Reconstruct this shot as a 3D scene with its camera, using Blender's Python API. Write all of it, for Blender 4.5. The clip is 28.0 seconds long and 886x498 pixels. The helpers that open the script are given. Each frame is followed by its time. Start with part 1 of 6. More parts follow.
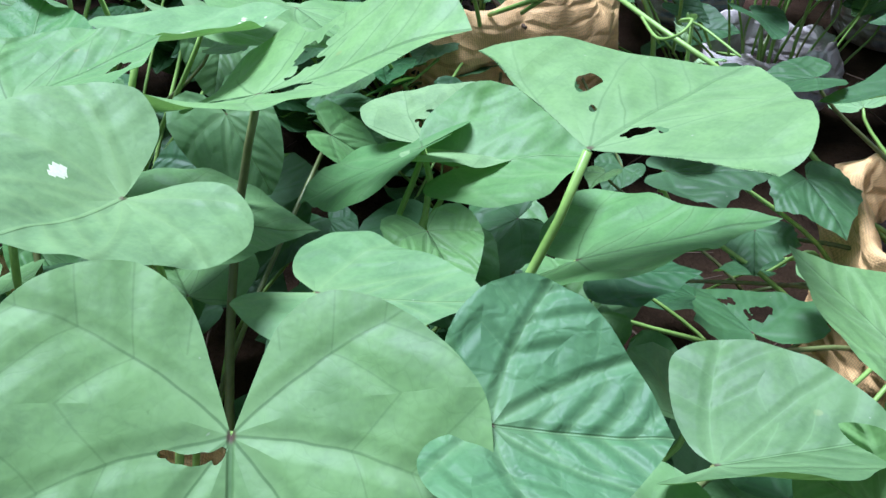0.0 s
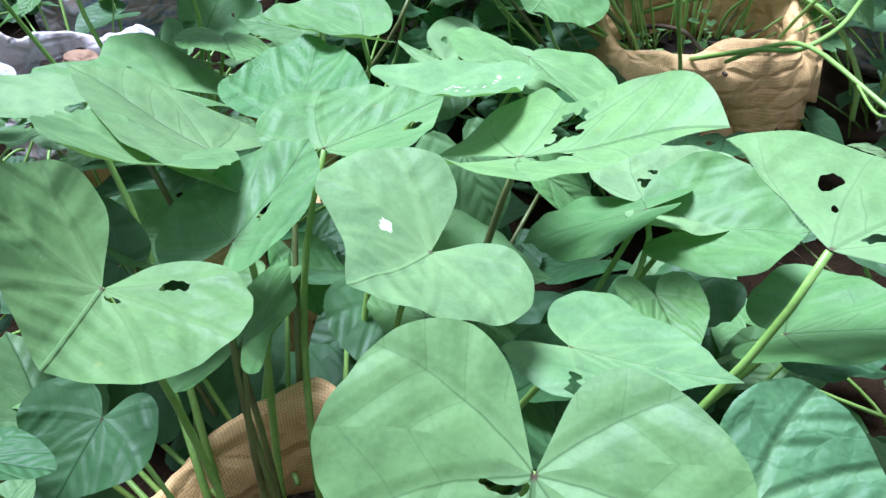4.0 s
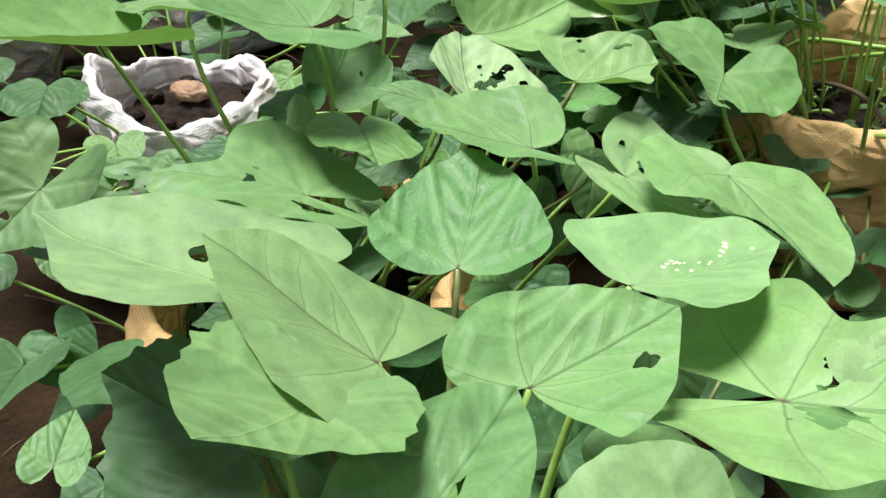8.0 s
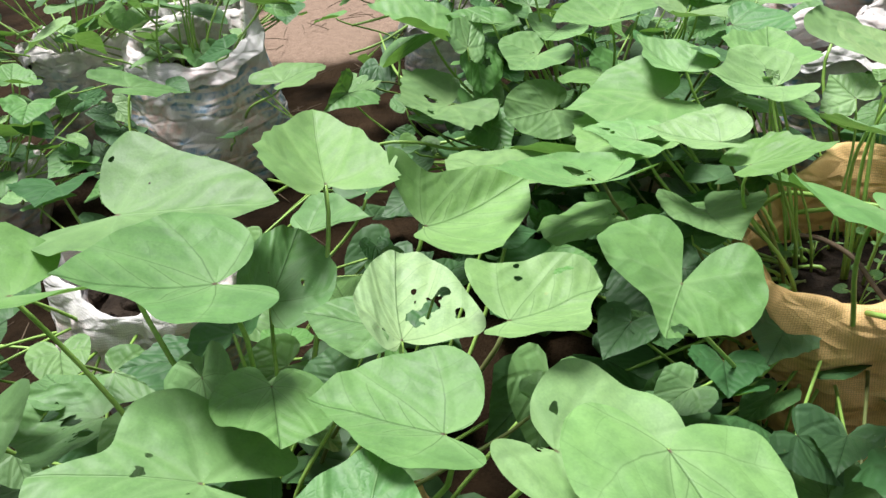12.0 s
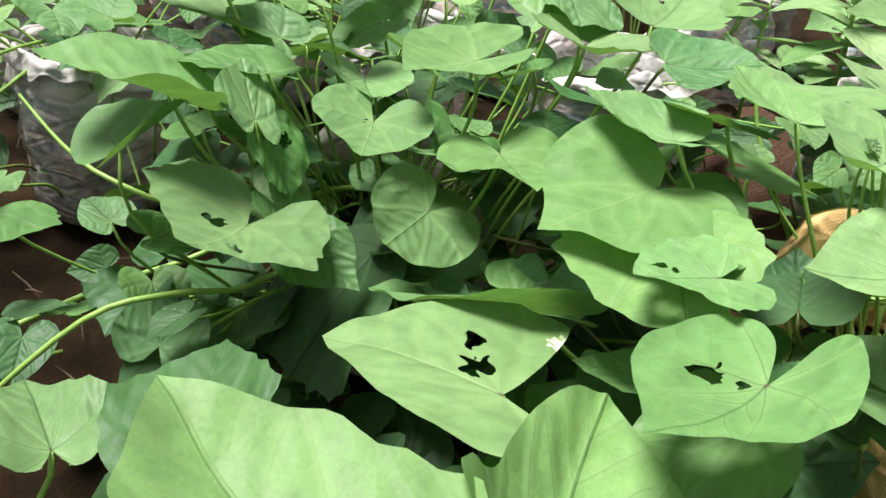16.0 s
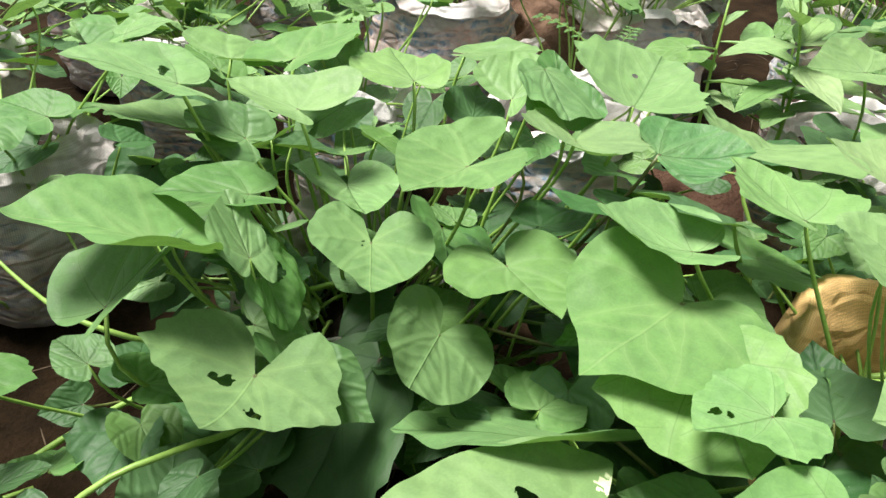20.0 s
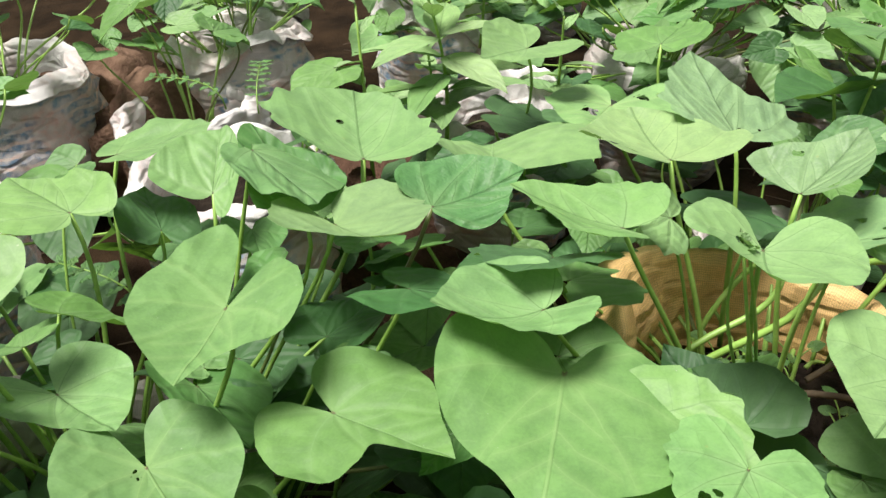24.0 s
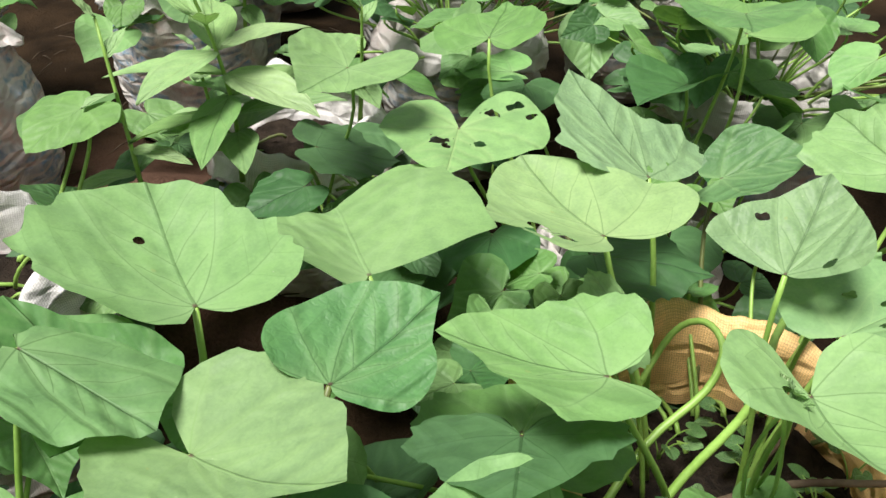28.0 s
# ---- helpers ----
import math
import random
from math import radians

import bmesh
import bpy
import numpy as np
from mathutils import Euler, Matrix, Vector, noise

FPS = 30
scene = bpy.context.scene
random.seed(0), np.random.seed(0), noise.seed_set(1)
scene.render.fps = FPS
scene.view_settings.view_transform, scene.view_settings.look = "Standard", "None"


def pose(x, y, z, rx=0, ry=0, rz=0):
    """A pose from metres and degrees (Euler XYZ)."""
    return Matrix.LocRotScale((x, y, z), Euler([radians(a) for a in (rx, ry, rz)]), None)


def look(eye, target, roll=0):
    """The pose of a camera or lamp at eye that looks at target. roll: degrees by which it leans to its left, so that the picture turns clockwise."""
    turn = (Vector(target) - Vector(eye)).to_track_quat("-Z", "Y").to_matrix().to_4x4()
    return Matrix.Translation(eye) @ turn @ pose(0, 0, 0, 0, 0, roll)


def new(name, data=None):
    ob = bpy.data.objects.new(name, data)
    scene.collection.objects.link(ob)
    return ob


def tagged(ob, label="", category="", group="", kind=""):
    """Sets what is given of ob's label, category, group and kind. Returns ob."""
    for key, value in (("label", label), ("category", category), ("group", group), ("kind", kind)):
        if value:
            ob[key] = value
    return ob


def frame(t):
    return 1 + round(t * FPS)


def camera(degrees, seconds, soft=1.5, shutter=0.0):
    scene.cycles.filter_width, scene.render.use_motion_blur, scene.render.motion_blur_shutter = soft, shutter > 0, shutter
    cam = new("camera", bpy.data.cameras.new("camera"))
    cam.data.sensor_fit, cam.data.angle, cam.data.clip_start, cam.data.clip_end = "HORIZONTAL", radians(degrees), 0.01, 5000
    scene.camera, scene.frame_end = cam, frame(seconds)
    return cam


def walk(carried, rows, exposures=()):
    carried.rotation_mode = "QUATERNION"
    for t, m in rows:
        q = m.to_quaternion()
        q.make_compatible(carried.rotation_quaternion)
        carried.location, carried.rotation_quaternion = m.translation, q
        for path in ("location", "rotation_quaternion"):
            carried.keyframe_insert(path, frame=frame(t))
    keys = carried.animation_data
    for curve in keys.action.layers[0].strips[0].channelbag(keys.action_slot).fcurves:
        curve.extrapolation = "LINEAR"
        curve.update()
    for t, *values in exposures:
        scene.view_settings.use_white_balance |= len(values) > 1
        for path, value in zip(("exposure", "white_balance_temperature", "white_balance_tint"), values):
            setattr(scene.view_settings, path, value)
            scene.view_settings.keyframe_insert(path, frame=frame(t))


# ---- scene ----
# ---- camera ----
cam = camera(57.0, 28.0, soft=1.5)
ROWS = [
    (0.0, 0.0036, -0.0011, 0.6930, 54.38, 0.67, 0.14),
    (0.5, -0.0015, -0.0035, 0.6861, 53.01, 0.53, 1.72),
    (1.0, -0.0058, -0.0113, 0.6842, 51.69, -0.36, 2.83),
    (1.5, -0.0151, -0.0148, 0.6916, 50.78, -1.18, 4.41),
    (2.0, -0.0273, -0.0108, 0.7032, 50.95, -1.28, 5.42),
    (2.5, -0.0562, -0.0078, 0.7090, 51.57, -1.68, 6.44),
    (3.0, -0.0841, -0.0126, 0.7288, 51.55, -1.64, 10.09),
    (3.5, -0.0691, -0.0219, 0.7383, 52.48, -0.74, 12.34),
    (4.0, -0.0520, -0.0358, 0.7504, 54.48, 0.25, 12.03),
    (4.5, -0.0838, -0.0098, 0.7683, 54.43, 1.19, 9.88),
    (6.5, -0.1741, 0.0580, 0.7978, 53.63, -2.25, 7.78),
    (7.0, -0.1769, 0.0666, 0.7890, 53.08, -1.64, 9.79),
    (7.5, -0.1683, 0.1047, 0.7799, 53.01, -0.82, 13.40),
    (8.0, -0.1631, 0.1095, 0.7861, 53.15, 0.39, 18.17),
    (8.5, -0.1791, 0.0830, 0.8076, 53.42, 1.59, 19.96),
    (9.0, -0.1851, 0.1594, 0.7999, 54.70, 1.66, 21.91),
    (9.5, -0.1822, 0.2286, 0.7816, 55.74, 1.93, 21.01),
    (10.0, -0.1790, 0.2637, 0.7854, 56.20, 1.59, 18.40),
    (10.5, -0.1718, 0.2745, 0.7793, 56.52, 0.90, 16.72),
    (11.0, -0.1489, 0.2588, 0.8079, 56.49, 1.50, 17.76),
    (11.5, -0.1505, 0.2484, 0.8629, 57.02, 4.41, 21.13),
    (12.0, -0.1175, 0.2651, 0.8734, 57.90, 3.68, 18.79),
    (12.5, -0.0906, 0.2804, 0.8526, 57.97, 3.30, 14.27),
    (14.5, -0.3677, 0.6226, 0.7580, 58.40, -1.88, -6.46),
    (15.0, -0.4449, 0.6921, 0.7508, 58.19, -2.01, -8.80),
    (15.5, -0.5065, 0.7694, 0.7340, 58.61, -2.90, -12.59),
    (16.0, -0.5335, 0.7850, 0.7415, 58.76, -3.84, -12.26),
    (16.5, -0.5576, 0.8064, 0.7638, 59.48, -3.40, -11.38),
    (17.0, -0.5543, 0.8002, 0.8018, 60.08, -2.26, -11.08),
    (17.5, -0.5402, 0.7811, 0.8115, 60.20, -1.58, -11.64),
    (18.0, -0.5508, 0.7768, 0.8263, 60.89, -2.09, -12.31),
    (18.5, -0.5436, 0.8006, 0.8100, 61.35, -1.54, -16.07),
    (19.0, -0.5584, 0.8317, 0.7983, 61.39, -2.03, -22.94),
    (19.5, -0.5904, 0.8749, 0.8201, 60.29, -3.84, -21.94),
    (20.0, -0.5970, 0.8968, 0.8255, 58.64, -2.46, -19.86),
    (20.5, -0.5493, 0.8956, 0.8392, 58.55, 0.13, -23.46),
    (21.0, -0.5142, 0.9410, 0.8174, 59.85, 1.09, -34.56),
    (21.5, -0.5296, 0.9842, 0.8071, 59.70, 1.63, -44.46),
    (22.0, -0.5537, 1.0216, 0.7830, 59.29, 0.81, -49.54),
    (22.5, -0.5847, 1.0727, 0.7826, 59.13, 0.41, -50.90),
    (24.5, -0.6019, 1.1392, 0.8182, 59.19, 3.34, -53.68),
    (25.0, -0.5210, 1.1404, 0.7915, 58.49, 2.61, -52.45),
    (25.5, -0.4533, 1.1594, 0.7839, 58.25, 2.38, -48.32),
    (26.0, -0.4207, 1.1470, 0.8097, 58.16, 2.79, -47.78),
    (26.5, -0.3757, 1.1274, 0.8064, 58.07, 2.56, -51.90),
    (27.0, -0.3553, 1.1655, 0.7917, 57.34, 2.49, -61.44),
    (27.5, -0.3915, 1.2810, 0.8112, 55.40, 2.11, -69.62),
    (28.0, -0.4195, 1.3598, 0.8218, 54.37, 0.85, -72.51),
]
EXPOSURES = [
    (0.0, 0.55, 4930, 18), (1.0, 0.93, 4930, 18), (2.0, 0.75, 4930, 17), (3.0, 0.73, 4930, 17), (4.5, 0.79, 4950, 18),
    (6.5, 0.69, 6200, 10), (8.0, 0.58, 6150, 11), (9.0, 0.42, 6150, 10), (10.0, 0.56, 6450, 9), (12.0, 0.59, 6150, 10),
    (15.0, 0.64, 6400, 9), (17.0, 0.68, 6250, 9), (19.0, 0.69, 6500, 9), (22.0, 0.56, 6500, 9), (25.0, 0.5, 6500, 9), (26.0, 0.54, 6500, 9), (28.0, 0.45, 6400, 9),
]
walk(cam, [(t, pose(x, y, z, rx, ry, rz)) for t, x, y, z, rx, ry, rz in ROWS], EXPOSURES)

# ---- light: a bright overcast sky with a wide, soft sun ----
world = bpy.data.worlds.new("overcast_sky")
scene.world = world
world.use_nodes = True
wn = world.node_tree
sky = wn.nodes.new("ShaderNodeTexSky")
sky.sky_type, sky.sun_disc = "NISHITA", False
sky.sun_elevation, sky.sun_rotation = radians(73), radians(-59)
sky.air_density, sky.dust_density, sky.ozone_density = 1.0, 4.0, 1.0
grey = wn.nodes.new("ShaderNodeMix")
grey.data_type = "RGBA"
grey.inputs["Factor"].default_value = 0.65
grey.inputs["B"].default_value = (8.0, 8.0, 7.7, 1)
wn.links.new(sky.outputs[0], grey.inputs["A"])
wn.links.new(grey.outputs["Result"], wn.nodes["Background"].inputs["Color"])
wn.nodes["Background"].inputs["Strength"].default_value = 0.042
sun_data = bpy.data.lights.new("sun", "SUN")
sun_data.energy, sun_data.angle, sun_data.color = 5.0, radians(22), (1.0, 0.96, 0.9)
sun = new("sun", sun_data)
sun.matrix_world = look((-1.0, 1.5, 4.0), (0, 0.9, 0))


# ---- materials ----
def material(name, rough=0.6, spec=0.4):
    m = bpy.data.materials.new(name)
    m.use_nodes = True
    b = m.node_tree.nodes["Principled BSDF"]
    b.inputs["Roughness"].default_value = rough
    b.inputs["Specular IOR Level"].default_value = spec
    return m, m.node_tree, b


def math_node(nt, op, a, b=None, c=None):
    n = nt.nodes.new("ShaderNodeMath")
    n.operation = op
    for i, v in enumerate((a, b, c)):
        if v is None:
            continue
        if isinstance(v, (int, float)):
            n.inputs[i].default_value = v
        else:
            nt.links.new(v, n.inputs[i])
    return n.outputs[0]


def mix_node(nt, fac, a, b, mode="MIX"):
    n = nt.nodes.new("ShaderNodeMix")
    n.data_type, n.blend_type = "RGBA", mode
    for key, v in (("Factor", fac), ("A", a), ("B", b)):
        if isinstance(v, (int, float)):
            n.inputs[key].default_value = v
        elif isinstance(v, tuple):
            n.inputs[key].default_value = (*v, 1)
        else:
            nt.links.new(v, n.inputs[key])
    return n.outputs["Result"]


def noise_node(nt, vec, scale, detail=4.0, rough=0.55):
    n = nt.nodes.new("ShaderNodeTexNoise")
    n.inputs["Scale"].default_value, n.inputs["Detail"].default_value, n.inputs["Roughness"].default_value = scale, detail, rough
    if vec is not None:
        nt.links.new(vec, n.inputs["Vector"])
    return n.outputs["Fac"]


def ramp(nt, v, lo, hi, a=0.0, b=1.0):
    n = nt.nodes.new("ShaderNodeMapRange")
    n.interpolation_type = "SMOOTHSTEP"
    nt.links.new(v, n.inputs["Value"])
    for key, x in (("From Min", lo), ("From Max", hi), ("To Min", a), ("To Max", b)):
        n.inputs[key].default_value = x
    return n.outputs["Result"]


def bump(nt, shader, height, strength, distance):
    n = nt.nodes.new("ShaderNodeBump")
    n.inputs["Strength"].default_value, n.inputs["Distance"].default_value = strength, distance
    nt.links.new(height, n.inputs["Height"])
    nt.links.new(n.outputs[0], shader.inputs["Normal"])
    return n.outputs[0]


def object_coords(nt):
    return nt.nodes.new("ShaderNodeTexCoord").outputs["Object"]


def leaf_material(name, dark, light, vein, relief=0.24):
    """A leaf blade: palmate and side veins sunk in, softly puckered between them, thin enough to let light through."""
    m, nt, b = material(name, 0.5, 0.34)
    uv = nt.nodes.new("ShaderNodeSeparateXYZ")
    nt.links.new(nt.nodes.new("ShaderNodeTexCoord").outputs["UV"], uv.inputs[0])
    oc = object_coords(nt)
    info = nt.nodes.new("ShaderNodeObjectInfo").outputs["Random"]
    wob = math_node(nt, "MULTIPLY_ADD", noise_node(nt, oc, 30, 2), 0.07, -0.035)
    ax = math_node(nt, "ABSOLUTE", math_node(nt, "ADD", uv.outputs["X"], math_node(nt, "MULTIPLY", wob, 0.25)))
    v = math_node(nt, "ADD", uv.outputs["Y"], wob)
    rad = math_node(nt, "SQRT", math_node(nt, "ADD", math_node(nt, "MULTIPLY", ax, ax), math_node(nt, "MULTIPLY", v, v)))
    ang = math_node(nt, "ADD", math_node(nt, "ARCTAN2", ax, v), math_node(nt, "MULTIPLY", rad, 0.22))
    side = None
    for spoke in (0.8, 1.5, 2.25):
        d = math_node(nt, "MULTIPLY", math_node(nt, "ABSOLUTE", math_node(nt, "SUBTRACT", ang, spoke)), rad)
        side = d if side is None else math_node(nt, "MINIMUM", side, d)
    spokes = side
    f1 = math_node(nt, "ADD", math_node(nt, "MULTIPLY_ADD", ax, -0.85, v), math_node(nt, "MULTIPLY", math_node(nt, "MULTIPLY", ax, ax), 0.55))
    pin = math_node(nt, "PINGPONG", f1, 0.10)
    d1 = math_node(nt, "ADD", pin, ramp(nt, ang, 0.72, 0.84))
    d1 = math_node(nt, "ADD", d1, ramp(nt, f1, 0.16, 0.12))
    side = math_node(nt, "MINIMUM", side, d1)
    f2 = math_node(nt, "MULTIPLY_ADD", spokes, -0.8, rad)
    herring = math_node(nt, "PINGPONG", f2, 0.12)
    d2 = math_node(nt, "ADD", herring, ramp(nt, ang, 0.9, 0.8))
    d2 = math_node(nt, "ADD", d2, ramp(nt, rad, 0.34, 0.26))
    rib = math_node(nt, "MULTIPLY", ramp(nt, ax, 0.005, 0.02, 1.0, 0.0), ramp(nt, v, -0.03, 0.0))
    big = ramp(nt, noise_node(nt, oc, 14, 3), 0.3, 0.72)
    tone = math_node(nt, "MULTIPLY_ADD", info, 0.7, math_node(nt, "MULTIPLY", big, 0.3))
    col = mix_node(nt, tone, dark, light)
    shift = nt.nodes.new("ShaderNodeHueSaturation")
    other = math_node(nt, "FRACT", math_node(nt, "MULTIPLY", info, 37.3))
    nt.links.new(math_node(nt, "MULTIPLY_ADD", other, 0.02, 0.484), shift.inputs["Hue"])
    nt.links.new(math_node(nt, "MULTIPLY_ADD", math_node(nt, "FRACT", math_node(nt, "MULTIPLY", info, 91.7)), 0.16, 0.84), shift.inputs["Saturation"])
    nt.links.new(col, shift.inputs["Color"])
    col = shift.outputs[0]
    cells = nt.nodes.new("ShaderNodeTexVoronoi")
    cells.feature = "DISTANCE_TO_EDGE"
    cells.inputs["Scale"].default_value = 150
    bend = nt.nodes.new("ShaderNodeMix")
    bend.data_type, bend.blend_type = "RGBA", "ADD"
    bend.inputs["Factor"].default_value = 0.02
    swirl = nt.nodes.new("ShaderNodeTexNoise")
    swirl.inputs["Scale"].default_value = 60
    nt.links.new(oc, swirl.inputs["Vector"])
    nt.links.new(oc, bend.inputs["A"])
    nt.links.new(swirl.outputs["Color"], bend.inputs["B"])
    nt.links.new(bend.outputs["Result"], cells.inputs["Vector"])
    net = ramp(nt, cells.outputs["Distance"], 0.0, 0.09)
    wide = noise_node(nt, oc, 48, 3)
    fine = noise_node(nt, oc, 420, 3)
    shade = math_node(nt, "MULTIPLY_ADD", wide, 0.7, math_node(nt, "MULTIPLY", fine, 0.4))
    col = mix_node(nt, 0.65, col, mix_node(nt, ramp(nt, shade, 0.38, 0.72), (0.78, 0.79, 0.84), (1.16, 1.15, 1.1)), "MULTIPLY")
    col = mix_node(nt, 0.22, col, mix_node(nt, net, (0.8, 0.84, 0.8), (1.04, 1.04, 1.04)), "MULTIPLY")
    core = ramp(nt, rad, 0.0, 0.5, 0.22, 0.0)
    col = mix_node(nt, core, col, vein)
    spots = ramp(nt, noise_node(nt, oc, 60, 2), 0.77, 0.79)
    col = mix_node(nt, math_node(nt, "MULTIPLY", spots, 0.35), col, (0.32, 0.36, 0.12))
    specks = ramp(nt, noise_node(nt, oc, 230, 1), 0.80, 0.82)
    col = mix_node(nt, math_node(nt, "MULTIPLY", specks, 0.4), col, (0.5, 0.55, 0.4))
    col = mix_node(nt, ramp(nt, side, 0.01, 0.06, 0.13, 0.0), col, vein)
    kind = ramp(nt, math_node(nt, "FRACT", math_node(nt, "MULTIPLY", info, 53.1)), 0.45, 0.6)
    line = mix_node(nt, kind, tuple(0.42 * c for c in dark), mix_node(nt, 0.45, vein, dark))
    fade = ramp(nt, rad, 0.2, 1.0, 0.55, 0.22)
    col = mix_node(nt, math_node(nt, "MULTIPLY", ramp(nt, side, 0.002, 0.008, 1.0, 0.0), fade), col, line)
    col = mix_node(nt, ramp(nt, d2, 0.002, 0.007, 0.22, 0.0), col, line)
    col = mix_node(nt, math_node(nt, "MULTIPLY", rib, 0.5), col, line)
    heart = ramp(nt, rad, 0.008, 0.03, 0.7, 0.0)
    col = mix_node(nt, heart, col, (0.12, 0.03, 0.05))
    nt.links.new(col, b.inputs["Base Color"])
    nt.links.new(math_node(nt, "MULTIPLY_ADD", wide, 0.2, 0.42), b.inputs["Roughness"])
    crisp = math_node(nt, "MULTIPLY_ADD", math_node(nt, "FRACT", math_node(nt, "MULTIPLY", info, 17.9)), 0.5 * relief, relief)
    near_rib = math_node(nt, "MULTIPLY", ramp(nt, ang, 0.5, 0.85, 1.0, 0.0), ramp(nt, v, 0.1, 0.3))
    outer = math_node(nt, "MULTIPLY", ramp(nt, ang, 0.8, 1.15), ramp(nt, rad, 0.25, 0.6))
    pucker = ramp(nt, math_node(nt, "MINIMUM", spokes, math_node(nt, "MULTIPLY_ADD", ax, 0.8, 0.01)), 0.0, 0.08)
    for line_gap, weight in ((pin, near_rib), (herring, outer)):
        dip = math_node(nt, "MULTIPLY", ramp(nt, line_gap, 0.0, 0.1, 0.8, 0.0), weight)
        pucker = math_node(nt, "SUBTRACT", pucker, dip)
    height = math_node(nt, "MULTIPLY_ADD", pucker, crisp, math_node(nt, "MULTIPLY", wide, 0.42))
    height = math_node(nt, "ADD", height, math_node(nt, "MULTIPLY", net, 0.004))
    quilt = math_node(nt, "MULTIPLY", ramp(nt, cells.outputs["Distance"], 0.0, 0.3), 0.0 if relief < 0.4 else 0.06)
    height = math_node(nt, "ADD", height, quilt)
    height = math_node(nt, "SUBTRACT", height, math_node(nt, "MULTIPLY", rib, 0.2))
    normal = bump(nt, b, height, 0.85, 0.0032)
    tr = nt.nodes.new("ShaderNodeBsdfTranslucent")
    nt.links.new(mix_node(nt, 0.55, col, (0.25, 0.5, 0.03)), tr.inputs["Color"])
    nt.links.new(normal, tr.inputs["Normal"])
    ms = nt.nodes.new("ShaderNodeMixShader")
    ms.inputs[0].default_value = 0.22
    nt.links.new(b.outputs[0], ms.inputs[1])
    nt.links.new(tr.outputs[0], ms.inputs[2])
    nt.links.new(ms.outputs[0], nt.nodes["Material Output"].inputs["Surface"])
    return m


LEAF = {
    "green": leaf_material("leaf_green", (0.087, 0.22, 0.057), (0.153, 0.33, 0.091), (0.30, 0.46, 0.20)),
    "pale": leaf_material("leaf_pale", (0.163, 0.34, 0.104), (0.235, 0.43, 0.148), (0.36, 0.52, 0.25)),
    "yellow": leaf_material("leaf_fresh", (0.132, 0.28, 0.083), (0.188, 0.355, 0.118), (0.34, 0.5, 0.2)),
    "lime": leaf_material("leaf_lime", (0.23, 0.41, 0.14), (0.29, 0.47, 0.185), (0.42, 0.55, 0.25)),
    "quilted": leaf_material("leaf_quilted", (0.07, 0.20, 0.062), (0.13, 0.30, 0.10), (0.30, 0.46, 0.20), 0.42),
    "quilted_pale": leaf_material("leaf_quilted_pale", (0.17, 0.33, 0.13), (0.24, 0.42, 0.18), (0.36, 0.52, 0.25), 0.5),
    # darker copy of the green: shade under the canopy is put into the colour
    "dark": leaf_material("leaf_dark_shaded", (0.035, 0.11, 0.032), (0.065, 0.175, 0.055), (0.12, 0.24, 0.10)),
}


def plain_material(name, dark, light, scale, rough=0.6, spec=0.3, relief=0.3, depth=0.002):
    m, nt, b = material(name, rough, spec)
    oc = object_coords(nt)
    info = nt.nodes.new("ShaderNodeObjectInfo").outputs["Random"]
    n1 = ramp(nt, noise_node(nt, oc, scale, 5), 0.3, 0.7)
    n2 = noise_node(nt, oc, scale * 9, 4)
    tone = math_node(nt, "ADD", math_node(nt, "MULTIPLY", n1, 0.6), math_node(nt, "MULTIPLY_ADD", info, 0.35, -0.05))
    col = mix_node(nt, tone, dark, light)
    col = mix_node(nt, 0.5, col, mix_node(nt, n2, (0.45, 0.45, 0.45), (1.5, 1.5, 1.5)), "MULTIPLY")
    nt.links.new(col, b.inputs["Base Color"])
    bump(nt, b, math_node(nt, "ADD", n1, n2), relief, depth)
    return m


STEM = plain_material("petiole_green", (0.20, 0.35, 0.06), (0.34, 0.53, 0.13), 25, 0.4, 0.4, 0.15, 0.0005)
STEM_DARK = plain_material("petiole_purple_tinged", (0.10, 0.10, 0.035), (0.20, 0.26, 0.08), 25, 0.4, 0.4, 0.15, 0.0005)
SOIL = plain_material("potting_soil", (0.012, 0.009, 0.007), (0.05, 0.036, 0.026), 40, 0.95, 0.1, 0.8, 0.006)
SOIL_RED = plain_material("red_soil", (0.05, 0.028, 0.018), (0.13, 0.075, 0.05), 30, 0.95, 0.1, 0.8, 0.006)


